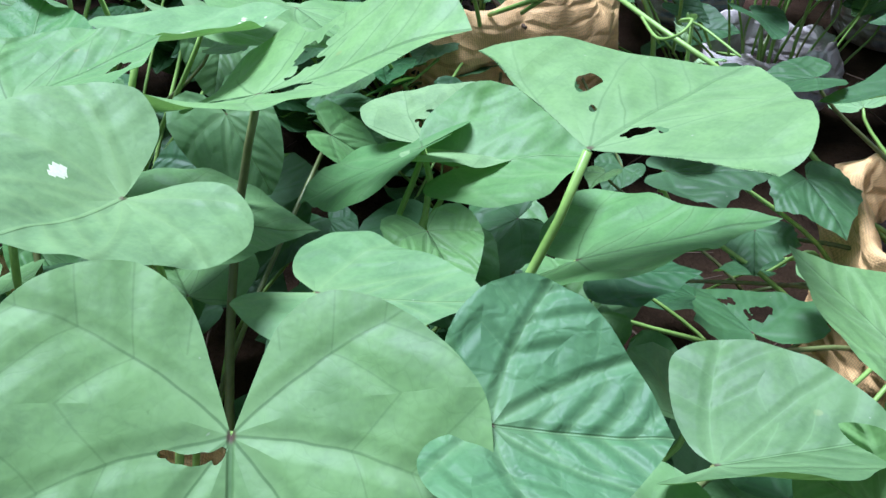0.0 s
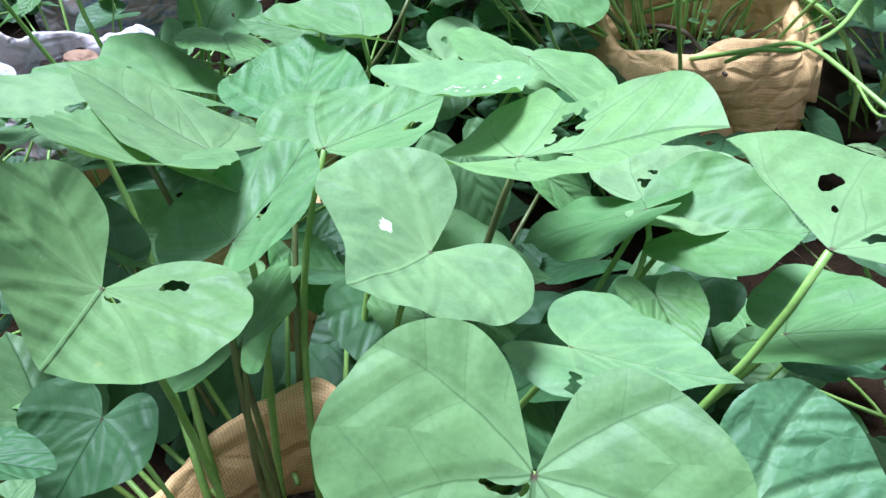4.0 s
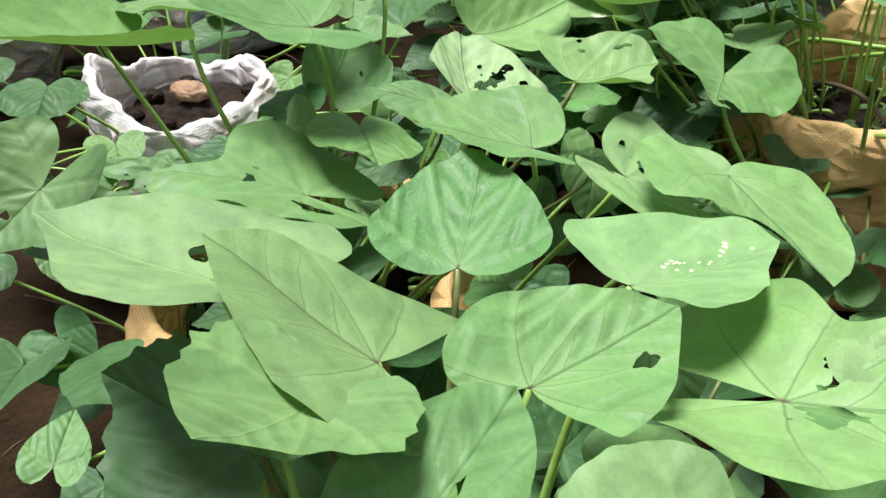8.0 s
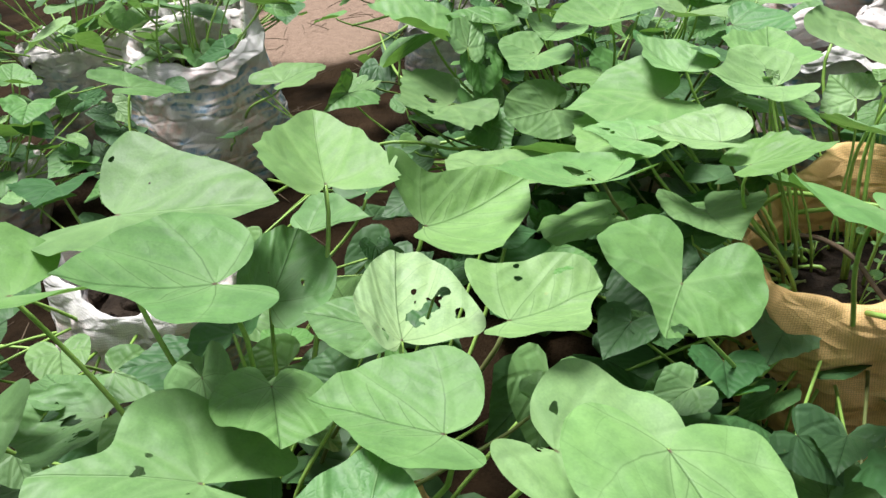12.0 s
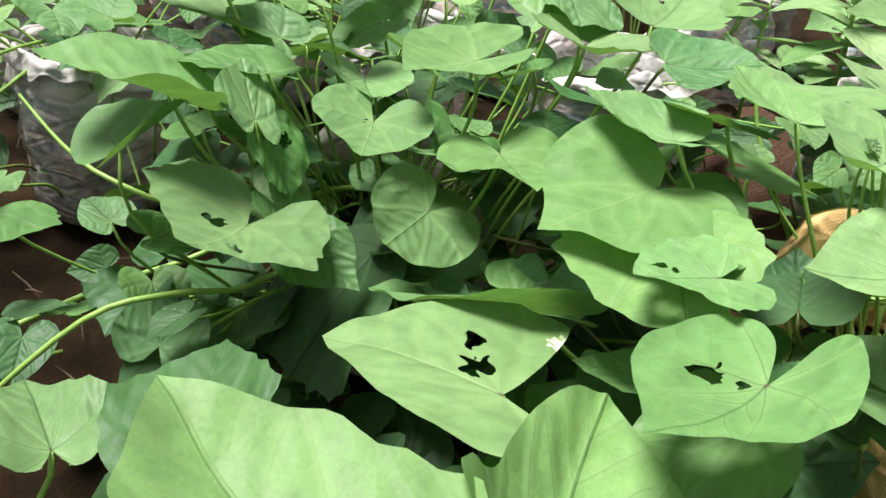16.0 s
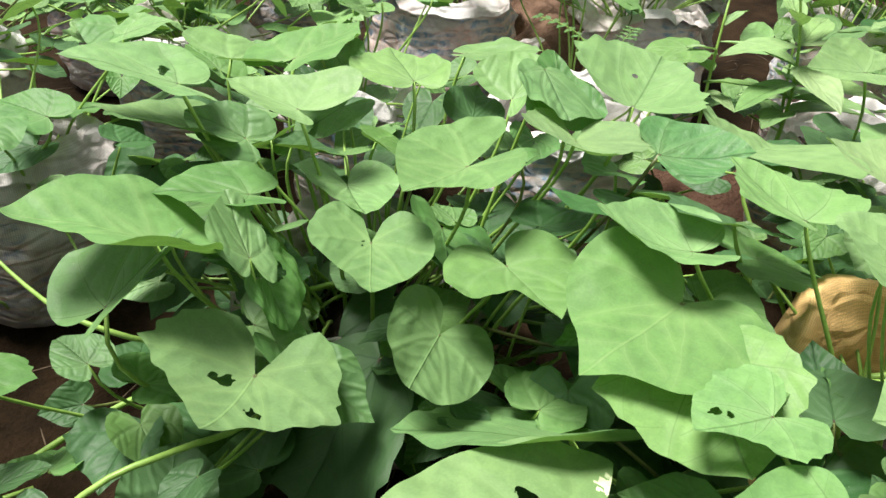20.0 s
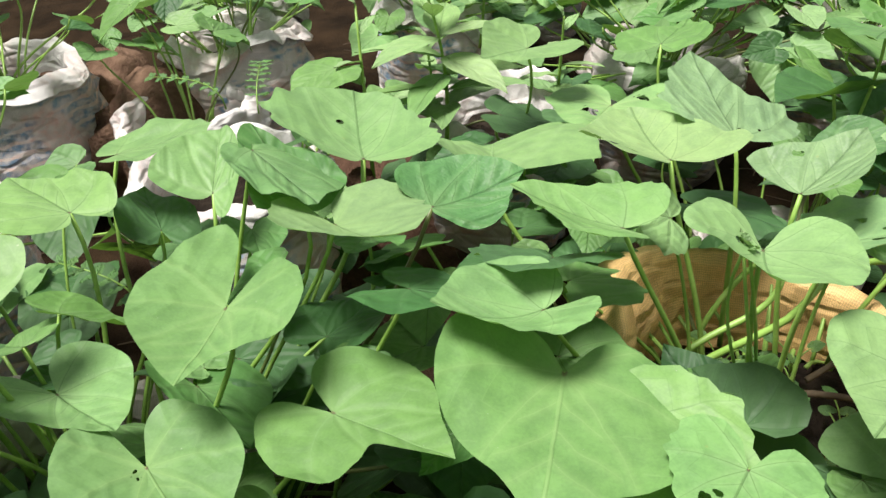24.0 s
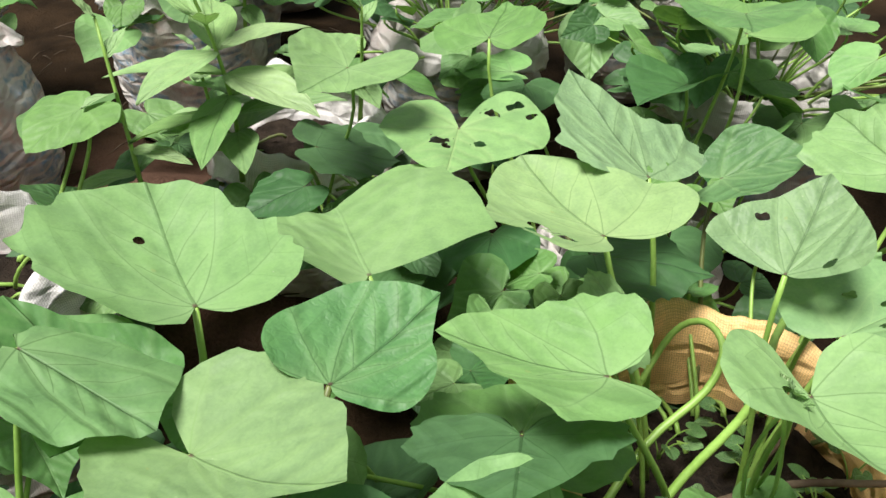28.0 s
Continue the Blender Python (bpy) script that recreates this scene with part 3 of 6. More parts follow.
# ---- grow sacks ----
def sack(x, y, r, h, mat, seed, label, squash=1.0, turn=0.0, collar=0.05, soil=SOIL, soil_label="dark crumbly potting soil inside a sack", lean=(0, 0), floppy=0.28, lines=(), foot=0.9, peaks=(), drop=0.055, puff=0.0):
    """A slumped woven plastic sack of soil, its mouth turned outwards in an uneven cloth collar, and the soil in it."""
    rnd = random.Random(seed)
    off = Vector((seed * 3.7, seed * 1.3, 0))
    thing = tagged(empty("grow_sack", (x, y, 0)), label, "sack", "grow sacks")
    thing.rotation_euler = (0, 0, turn)
    around = 168

    def ridge(p):
        return 1.0 - 2.2 * abs(noise.noise(p))

    def lip(d):
        high = sum(ph * math.exp(-((d.x - math.cos(radians(pa))) ** 2 + (d.y - math.sin(radians(pa))) ** 2) / pw ** 2) for pa, ph, pw in peaks)
        return high + floppy * r * (0.85 * noise.noise(off + d * 0.9 + Vector((9, 0, 0))) + 0.45 * noise.noise(off + d * 2.2 + Vector((4, 0, 0))) + 0.12 * ridge(off + d * 3.5 + Vector((2, 0, 0))))

    def drape(d):
        return collar * max(0.25, 1.0 + 1.5 * noise.noise(off + d * 1.3 + Vector((0, 7, 0))) + 0.3 * noise.noise(off + d * 3.7 + Vector((0, 3, 5))))

    def spot(k, rad, z, fall, wr):
        a = 2 * math.pi * (k % around) / around
        d = Vector((math.cos(a), math.sin(a), 0))
        z -= fall * drape(d)
        up = min(1.0, max(0.0, z / h))
        low, mid = noise.noise(off + d * 1.0 + Vector((0, 0, z * 3))), noise.noise(off + d * 2.3 + Vector((0, 0, z * 8)))
        crease = ridge(off + Vector((d.x * 1.9, d.y * 1.9, 0)) + Vector((z * 9, -z * 7, z * 17)))
        fine = ridge(off + d * 4.6 + Vector((z * 15, z * 9, -z * 34)))
        swag = ridge(off + d * 1.1 + Vector((3, 1, z * 26 + 0.8 * low)))
        f = rad * (1 + wr * (0.9 * low + 0.5 * mid)) + min(1.0, wr * 7) * (0.011 * crease + 0.0035 * fine + 0.006 * swag)
        f += 0.012 * fall * (0.6 + noise.noise(off + d * 5.5 + Vector((0, 0, 4))))
        zz = z + lip(d) * up * up
        return Vector((f * d.x + lean[0] * z, f * d.y * squash + lean[1] * z, max(zz, 0.0)))

    lining = LINING[mat.name]

    def loft(name, prof, label_=""):
        bm = bmesh.new()
        uvl = bm.loops.layers.uv.new("UVMap")
        rows = [[bm.verts.new(spot(k, *row)) for k in range(around)] for row in prof]
        arc = [0.0]
        for (r1, z1, f1, _), (r2, z2, f2, _) in zip(prof, prof[1:]):
            arc.append(arc[-1] + math.hypot(r2 - r1, z2 - z1 - (f2 - f1) * collar))
        start = h + 0.1 if name != "body" else 0.0
        for j in range(len(rows) - 1):
            for k in range(around):
                k2 = (k + 1) % around
                fc = bm.faces.new((rows[j][k], rows[j][k2], rows[j + 1][k2], rows[j + 1][k]))
                for lp, (kk, jj) in zip(fc.loops, ((k, j), (k + 1, j), (k + 1, j + 1), (k, j + 1))):
                    lp[uvl].uv = (kk / around * 2 * math.pi * r, start + arc[jj])
        return part(name, bm, mat if name == "body" else lining, thing, label_)

    body = [(r * foot * 0.92, 0.0, 0.0, 0.05)]
    for i in range(1, 23):
        t = i / 22
        bulge = foot + (0.95 - foot) * t + 0.13 * math.sin(math.pi * min(1, t * 0.95))
        body.append((r * bulge, h * t * 0.97, 0.0, 0.10 + 0.08 * t))
    skin = loft("body", body)
    for k0, j0, count in lines:
        k = float(k0)
        for _ in range(count):
            w = rnd.uniform(0.8, 2.2)
            bm = bmesh.new()
            quad = []
            for dk, dj in ((0, 0), (w, 0), (w, 0.75), (0, 0.75)):
                ka, ja = k + dk, j0 + dj
                ki, ji = int(ka), int(ja)
                grid = [skin.data.vertices[jj * around + kk % around].co for jj in (ji, ji + 1) for kk in (ki, ki + 1)]
                low_ = grid[0].lerp(grid[1], ka - ki)
                p = low_.lerp(grid[2].lerp(grid[3], ka - ki), ja - ji)
                quad.append(bm.verts.new(p + Vector((p.x, p.y, 0)).normalized() * 0.0022))
            bm.faces.new(quad)
            part("printed_mark", bm, INK, thing, "faded black printed mark")
            k += w + rnd.uniform(0.4, 0.9)
    loft("rolled_rim", [(r * 0.78, h - 0.09, 0.0, 0.14), (r * 0.83, h - 0.04, 0.0, 0.16), (r * 0.88, h - 0.008, 0.0, 0.17), (r * 0.92, h + 0.004, 0.0, 0.18), (r * 0.96, h + 0.006, 0.0, 0.18),
                        (r * 1.0, h, 0.0, 0.18), (r * (1.03 + 0.6 * puff), h, 0.2, 0.18), (r * (1.05 + puff), h, 0.45, 0.19), (r * (1.06 + 0.9 * puff), h, 0.7, 0.2), (r * (1.08 + 0.4 * puff), h, 0.9, 0.22), (r * 1.09, h, 1.0, 0.24), (r * 1.06, h, 1.03, 0.24), (r * 1.02, h, 0.9, 0.2)])
    sm = bmesh.new()
    c = sm.verts.new((lean[0] * h, lean[1] * h, h - drop))
    prev = None
    for m in range(1, 13):
        f = m / 12
        row = []
        for k in range(48):
            a = 2 * math.pi * k / 48
            d = Vector((math.cos(a) * r * 0.84 * f, math.sin(a) * r * 0.84 * f * squash, 0))
            z = h - drop - 0.01 * f + 0.016 * noise.noise(off + d * 18) + 0.009 * noise.noise(off + d * 55)
            row.append(sm.verts.new((d.x + lean[0] * h, d.y + lean[1] * h, z)))
        for k in range(48):
            if prev is None:
                sm.faces.new((c, row[k], row[(k + 1) % 48]))
            else:
                sm.faces.new((prev[k], row[k], row[(k + 1) % 48], prev[(k + 1) % 48]))
        prev = row
    fill = tagged(link("soil", sm, soil), soil_label, "soil", kind="stuff")
    fill.matrix_world = pose(x, y, 0, 0, 0, math.degrees(turn))
    return thing


sack(0.100, 1.280, 0.152, 0.290, SACK_YELLOW, 1, "creased yellow-orange woven plastic sack with a rolled rim", floppy=0.25, collar=0.075, puff=0.10, foot=0.98, lean=(-0.12, -0.03), peaks=((20, 0.05, 0.7), (75, 0.04, 0.6)), lines=((99, 10, 5), (98, 12, 7), (100, 14, 4)))
sack(0.520, 0.607, 0.139, 0.286, SACK_YELLOW, 2, "creased yellow-orange woven plastic sack with a rolled rim", floppy=0.3)
sack(-0.503, 0.694, 0.156, 0.277, SACK_YELLOW, 3, "creased yellow-orange woven plastic sack with a rolled rim", floppy=0.34, collar=0.07)
sack(-0.208, 0.251, 0.125, 0.280, SACK_YELLOW, 4, "creased yellow-orange woven plastic sack with a rolled rim", floppy=0.3, collar=0.06)
sack(-0.900, 1.075, 0.115, 0.232, SACK_WHITE, 5, "dirty white woven plastic sack with faded red and blue print", floppy=0.35, collar=0.06, peaks=((205, 0.05, 0.5),), drop=0.02)
sack(-1.300, 1.821, 0.139, 0.312, SACK_WHITE, 6, "dirty white woven plastic sack with faded red and blue print", floppy=0.3, collar=0.05, foot=1.35, peaks=((35, 0.1, 0.5), (120, 0.05, 0.6)))
sack(-0.806, 2.202, 0.108, 0.303, SACK_GREY, 7, "grimy grey-white woven plastic sack with a rolled rim", floppy=0.2)
sack(-0.364, 1.769, 0.139, 0.251, SACK_GREY, 8, "grimy grey-white woven plastic sack with a rolled rim", floppy=0.4)
sack(0.104, 2.098, 0.134, 0.295, SACK_WHITE, 9, "dirty white woven plastic sack with faded red and blue print", floppy=0.35, collar=0.018)
sack(0.572, 1.916, 0.117, 0.286, SACK_WHITE, 10, "dirty white woven plastic sack with faded red and blue print", floppy=0.5, collar=0.06)
sack(0.147, 2.878, 0.156, 0.321, SACK_WHITE, 11, "dirty white woven plastic sack with faded red and blue print", foot=1.15, collar=0.025)
sack(0.546, 2.601, 0.134, 0.321, SACK_WHITE, 12, "dirty white woven plastic sack with faded red and blue print", foot=1.1, collar=0.025)
sack(0.988, 2.376, 0.121, 0.329, SACK_WHITE, 13, "dirty white woven plastic sack with faded red and blue print", foot=1.1)
sack(0.997, 1.777, 0.126, 0.286, SACK_GREY, 14, "grimy grey-white woven plastic sack with a rolled rim", floppy=0.4)
sack(0.910, 1.257, 0.126, 0.286, SACK_GREY, 15, "grimy grey-white woven plastic sack with a rolled rim", floppy=0.4)
sack(-0.971, 2.705, 0.121, 0.303, SACK_WHITE, 16, "dirty white woven plastic sack with faded red and blue print")
sack(-0.503, 2.731, 0.130, 0.303, SACK_WHITE, 17, "dirty white woven plastic sack with faded red and blue print")
sack(1.431, 1.517, 0.126, 0.286, SACK_GREY, 18, "grimy grey-white woven plastic sack with a rolled rim", floppy=0.4)
sack(1.474, 2.037, 0.126, 0.286, SACK_GREY, 19, "grimy grey-white woven plastic sack with a rolled rim", floppy=0.4)
sack(1.257, 2.471, 0.126, 0.286, SACK_GREY, 20, "grimy grey-white woven plastic sack with a rolled rim", floppy=0.4)
sack(-1.604, 1.405, 0.104, 0.156, SACK_GREY, 21, "grimy grey-white woven plastic sack with a rolled rim", floppy=0.4)
sack(-1.691, 1.864, 0.126, 0.286, SACK_GREY, 22, "grimy grey-white woven plastic sack with a rolled rim", floppy=0.4)
sack(-1.604, 2.272, 0.126, 0.286, SACK_GREY, 23, "grimy grey-white woven plastic sack with a rolled rim", floppy=0.4)
sack(0.312, 2.480, 0.121, 0.243, SACK_WHITE, 24, "dirty white woven plastic sack with faded red and blue print", floppy=0.45)
sack(-0.139, 3.225, 0.139, 0.303, SACK_GREY, 25, "grimy grey-white woven plastic sack with a rolled rim")
sack(0.867, 2.948, 0.139, 0.303, SACK_GREY, 26, "grimy grey-white woven plastic sack with a rolled rim")
sack(-0.650, 3.251, 0.139, 0.303, SACK_GREY, 27, "grimy grey-white woven plastic sack with a rolled rim")
sack(1.777, 2.558, 0.139, 0.303, SACK_GREY, 28, "grimy grey-white woven plastic sack with a rolled rim")
sack(-0.217, 2.428, 0.113, 0.260, SACK_WHITE, 29, "dirty white woven plastic sack with faded red and blue print", floppy=0.4)
sack(0.572, 1.405, 0.113, 0.139, SACK_GREY, 30, "grimy grey-white woven plastic sack with a rolled rim")

# ---- plants, their leaves one by one ----
PLANTS = []

plant_a = Plant(0.080, 1.280, 0.236, "heart-leaved sweet potato plant growing from a sack")
PLANTS.append(plant_a)
plant_c = Plant(0.520, 0.607, 0.236, "heart-leaved sweet potato plant growing from a sack")
PLANTS.append(plant_c)
plant_d = Plant(-0.503, 0.694, 0.227, "heart-leaved sweet potato plant growing from a sack")
PLANTS.append(plant_d)
plant_e = Plant(-0.208, 0.251, 0.230, "heart-leaved sweet potato plant growing from a sack")
PLANTS.append(plant_e)
plant_w1 = Plant(-0.900, 1.075, 0.180, "heart-leaved sweet potato plant growing from a sack")
PLANTS.append(plant_w1)
plant_w2 = Plant(-1.300, 1.821, 0.262, "heart-leaved sweet potato plant growing from a sack")
PLANTS.append(plant_w2)
plant_w3 = Plant(-0.806, 2.202, 0.253, "heart-leaved sweet potato plant growing from a sack")
PLANTS.append(plant_w3)
plant_w4 = Plant(-0.364, 1.769, 0.201, "heart-leaved sweet potato plant growing from a sack")
PLANTS.append(plant_w4)
plant_w5 = Plant(0.104, 2.098, 0.245, "heart-leaved sweet potato plant growing from a sack")
PLANTS.append(plant_w5)
plant_r = Plant(0.572, 1.916, 0.236, "heart-leaved sweet potato plant growing from a sack")
PLANTS.append(plant_r)
plant_p1 = Plant(0.147, 2.878, 0.271, "heart-leaved sweet potato plant growing from a sack")
PLANTS.append(plant_p1)
plant_p2 = Plant(0.546, 2.601, 0.271, "heart-leaved sweet potato plant growing from a sack")
PLANTS.append(plant_p2)
plant_p3 = Plant(0.988, 2.376, 0.279, "heart-leaved sweet potato plant growing from a sack")
PLANTS.append(plant_p3)
plant_q1 = Plant(0.997, 1.777, 0.236, "heart-leaved sweet potato plant growing from a sack")
PLANTS.append(plant_q1)
plant_q2 = Plant(0.910, 1.257, 0.236, "heart-leaved sweet potato plant growing from a sack")
PLANTS.append(plant_q2)
plant_v1 = Plant(-0.971, 2.705, 0.253, "heart-leaved sweet potato plant growing from a sack")
PLANTS.append(plant_v1)
plant_v2 = Plant(-0.503, 2.731, 0.253, "heart-leaved sweet potato plant growing from a sack")
PLANTS.append(plant_v2)
plant_q3 = Plant(1.431, 1.517, 0.236, "heart-leaved sweet potato plant growing from a sack")
PLANTS.append(plant_q3)
plant_q4 = Plant(1.474, 2.037, 0.236, "heart-leaved sweet potato plant growing from a sack")
PLANTS.append(plant_q4)
plant_q5 = Plant(1.257, 2.471, 0.236, "heart-leaved sweet potato plant growing from a sack")
PLANTS.append(plant_q5)
plant_v4 = Plant(-1.604, 1.405, 0.106, "heart-leaved sweet potato plant growing from a sack")
PLANTS.append(plant_v4)
plant_v5 = Plant(-1.691, 1.864, 0.236, "heart-leaved sweet potato plant growing from a sack")
PLANTS.append(plant_v5)
plant_v3 = Plant(-1.604, 2.272, 0.236, "heart-leaved sweet potato plant growing from a sack")
PLANTS.append(plant_v3)
plant_p5 = Plant(0.312, 2.480, 0.193, "heart-leaved sweet potato plant growing from a sack")
PLANTS.append(plant_p5)
plant_v6 = Plant(-0.139, 3.225, 0.253, "heart-leaved sweet potato plant growing from a sack")
PLANTS.append(plant_v6)
plant_v7 = Plant(0.867, 2.948, 0.253, "heart-leaved sweet potato plant growing from a sack")
PLANTS.append(plant_v7)
plant_v8 = Plant(-0.650, 3.251, 0.253, "heart-leaved sweet potato plant growing from a sack")
PLANTS.append(plant_v8)
plant_v9 = Plant(1.777, 2.558, 0.253, "heart-leaved sweet potato plant growing from a sack")
PLANTS.append(plant_v9)
plant_v10 = Plant(-0.217, 2.428, 0.210, "heart-leaved sweet potato plant growing from a sack")
PLANTS.append(plant_v10)
plant_u1 = Plant(0.572, 1.405, 0.089, "heart-leaved sweet potato plant growing from a sack")
PLANTS.append(plant_u1)
# tint='dark': shade painted into the colour of lower and inner leaves
leaf(plant_e, -0.061, 0.161, 0.510, 184, -34, -0, 0.0876, 0.85, 0.78, holes=((0.06, 0.06, 0.025), (0.11, 0.065, 0.034), (0.17, 0.063, 0.03), (0.22, 0.058, 0.024), (0.27, 0.052, 0.016),), fold=(0.11, 0.29), droop=0.06, lobe=(0.47, 0.58), shear=-0.17, back=0.05, cup=0.07, twist=0.09, swell=(0.11, 0.05, -0.06, -0.02, -0.12, -0.09), calm=0.45)
leaf(plant_e, -0.124, 0.269, 0.525, 157, 9, 18, 0.0663, 0.87, 0.97, tint='yellow', shape='round', marks=((0.33, 0.18, 0.055),), fold=(0.36, 0.4), droop=-0.21, lobe=(0.38, 0.55), shear=0.02, back=-0.27, cup=-0.25, twist=-0.08, swell=(-0.02, 0.05, 0.04, -0.15, -0.04, -0.05), calm=0.45)
leaf(plant_e, -0.098, 0.398, 0.509, 259, 18, 10, 0.1223, 0.77, 0.57, tint='pale', holes=((0.09, 0.164, 0.111), (-0.242, 0.214, 0.102), (-0.381, 0.295, 0.052),), fold=(0.26, 0.15), droop=-0.05, lobe=(0.48, 0.37), shear=-0.13, back=0.03, cup=0.15, twist=-0.55, swell=(-0.25, 0.1, 0.19, -0.1, -0.08, -0.03), calm=0.45)
leaf(plant_e, 0.067, 0.329, 0.512, 311, 5, 2, 0.1290, 0.70, 0.68, tint='pale', holes=((-0.394, 0.305, 0.055), (-0.214, 0.204, 0.035), (0.118, 0.184, 0.046), (0.242, 0.225, 0.04),), fold=(0.32, 0.25), droop=0.07, lobe=(-0.02, -0.01), shear=0.14, back=0, cup=-0.16, twist=0.06, swell=(-0.04, -0.04, 0.01, -0.01, 0, 0.02), calm=0.45)
leaf(plant_e, 0.082, 0.406, 0.392, 269, 17, 14, 0.1220, 0.62, 0.63, fold=(0.15, 0.19), droop=0.02, lobe=(0.21, 0.32), shear=0.09, back=0, cup=0.08, twist=-0.07, swell=(-0.1, -0.06, 0.03, -0.01, -0.05, -0.03), calm=0.45)
leaf(plant_e, -0.054, 0.272, 0.475, 258, -1, 11, 0.0828, 0.64, 0.48, tint='yellow', holes=((0.616, 0.104, 0.058), (0.851, 0.154, 0.056),), fold=(0.15, 0.1), droop=-0.09, lobe=(0.21, 0.34), shear=-0.03, back=-0.03, cup=-0.1, twist=-0.07, swell=(-0.03, 0, 0.04, -0.02, -0.02, -0.01), calm=0.45)
leaf(plant_e, 0.015, 0.160, 0.515, 268, -7, -12, 0.0525, 0.81, 0.65, tint='quilted', shape='round', fold=(0.27, 0.2), droop=0.01, lobe=(0.3, 0.37), shear=0.05, back=0, cup=0.16, twist=0.01, swell=(0.02, -0.02, 0.01, -0.02, -0.02, -0.01), calm=0.45)
leaf(plant_e, 0.101, 0.197, 0.452, 275, 5, 20, 0.0753, 0.68, 0.57, fold=(0.33, 0.38), droop=0, lobe=(0.11, 0.37), shear=0, back=-0.01, cup=0.21, twist=-0.21, swell=(0.1, 0.04, 0, 0, 0, 0), calm=0.45)
leaf(plant_e, -0.241, 0.188, 0.547, 190, 5, 33, 0.0602, 1.03, 1.02, tint='yellow', holes=((-0.353, -0.198, 0.065), (-0.076, 0.064, 0.041),), fold=(0.25, 0.35), droop=-0.12, lobe=(0.44, 0.61), shear=-0.05, back=-0.22, cup=0.15, twist=0.16, swell=(0.04, 0.09, 0.05, -0.09, 0.08, -0.03), calm=0.45)
leaf(plant_e, -0.236, 0.288, 0.503, 334, 25, 3, 0.0703, 0.60, 0.61, holes=((0.118, 0.305, 0.065),), fold=(0.34, 0.33), droop=-0.06, lobe=(0.45, 0.31), shear=0.06, back=-0.02, cup=0.04, twist=0.02, swell=(-0.01, 0.03, 0.06, 0.07, 0.02, 0.02), calm=0.45)
leaf(plant_e, -0.331, 0.260, 0.375, 165, -28, 13, 0.0615, 0.69, 0.72, tint='dark', fold=(0.21, 0.23), droop=0.05, lobe=(0.42, 0.3), shear=0.05, back=0, cup=0.05, twist=-0.01, swell=(-0.02, -0.03, -0.01, 0, -0.02, 0.01), calm=0.45)
leaf(plant_e, -0.280, 0.488, 0.475, 8, 5, 4, 0.1139, 0.53, 0.53, tint='quilted', fold=(0.32, 0.27), droop=-0.07, lobe=(0.15, 0.12), shear=0.08, back=-0.01, cup=0.02, twist=0.02, swell=(0.02, 0.03, 0.03, -0.05, 0.02, 0.03), calm=0.45)
leaf(plant_e, -0.281, 0.363, 0.511, 79, 17, -20, 0.1090, 0.64, 0.77, tint='yellow', fold=(0.2, 0.12), droop=-0.07, lobe=(0.37, 0.05), shear=-0.14, back=0, cup=-0.11, twist=0, swell=(0.02, 0.02, 0.02, -0.05, 0.02, 0.15), calm=0.45)
leaf(plant_e, -0.206, 0.355, 0.526, 320, 0, -4, 0.0863, 0.51, 0.54, tint='yellow', shape='round', holes=((0.394, 0.587, 0.079),), fold=(0.32, 0.31), droop=-0.1, lobe=(0.33, 0.03), shear=0.08, back=0, cup=0.1, twist=0.05, swell=(-0.06, -0.02, 0.01, -0.06, -0.03, 0), calm=0.45)
leaf(plant_e, -0.290, 0.310, 0.533, 171, 21, 1, 0.0693, 0.71, 0.86, tint='yellow', shape='toothed', fold=(0.23, 0.48), droop=-0.24, lobe=(0.54, 0.36), shear=-0.07, back=-0.16, cup=-0.12, twist=0.01, swell=(-0.02, -0.01, -0.02, 0, 0.1, 0.05), calm=0.45)
leaf(plant_e, -0.174, 0.447, 0.519, 313, -14, 13, 0.1042, 0.66, 0.44, tint='pale', shape='round', marks=((-0.128, 0.518, 0.008), (-0.102, 0.35, 0.008), (-0.239, 0.74, 0.008), (-0.052, 0.422, 0.016), (-0.197, 0.755, 0.012), (-0.05, 0.418, 0.008), (-0.078, 0.74, 0.008), (-0.226, 0.391, 0.012), (-0.198, 0.77, 0.012), (-0.2, 0.348, 0.016), (-0.161, 0.437, 0.008), (-0.079, 0.56, 0.008), (-0.026, 0.818, 0.012), (-0.168, 0.304, 0.012), (-0.242, 0.766, 0.016), (-0.185, 0.407, 0.012), (-0.182, 0.389, 0.012), (-0.167, 0.443, 0.008), (-0.072, 0.849, 0.016), (-0.097, 0.594, 0.012), (-0.14, 0.671, 0.008), (-0.162, 0.527, 0.008), (-0.173, 0.401, 0.012), (-0.179, 0.711, 0.012)), fold=(0.31, 0.25), droop=-0.16, lobe=(0.13, 0.07), shear=0.1, back=-0.01, cup=-0.14, twist=0.02, swell=(0.02, 0.01, 0.09, -0.08, -0.05, -0.02), calm=0.45)
leaf(plant_e, -0.399, 0.409, 0.496, 88, -2, -18, 0.1302, 0.55, 0.86, tint='yellow', holes=((0.173, 0.194, 0.062),), fold=(0.39, 0.32), droop=-0.11, lobe=(0.38, 0.43), shear=0.01, back=-0.09, cup=-0.32, twist=0.14, swell=(-0.03, -0.02, -0.01, 0.05, -0.01, 0.04), calm=0.45)
leaf(plant_e, 0.210, 0.274, 0.434, 37, 22, -8, 0.0706, 0.62, 0.63, tint='pale', fold=(0.22, 0.18), droop=0.03, lobe=(0.37, 0.37), shear=-0.01, back=0, cup=0.04, twist=-0.02, swell=(0.01, 0.01, 0, -0.02, -0.02, -0.01), calm=0.45)
leaf(plant_e, 0.123, 0.484, 0.324, 258, 10, 9, 0.065, 0.61, 0.71, tint='dark', fold=-0.19, droop=0.02, lobe=0.34, shear=0.08)
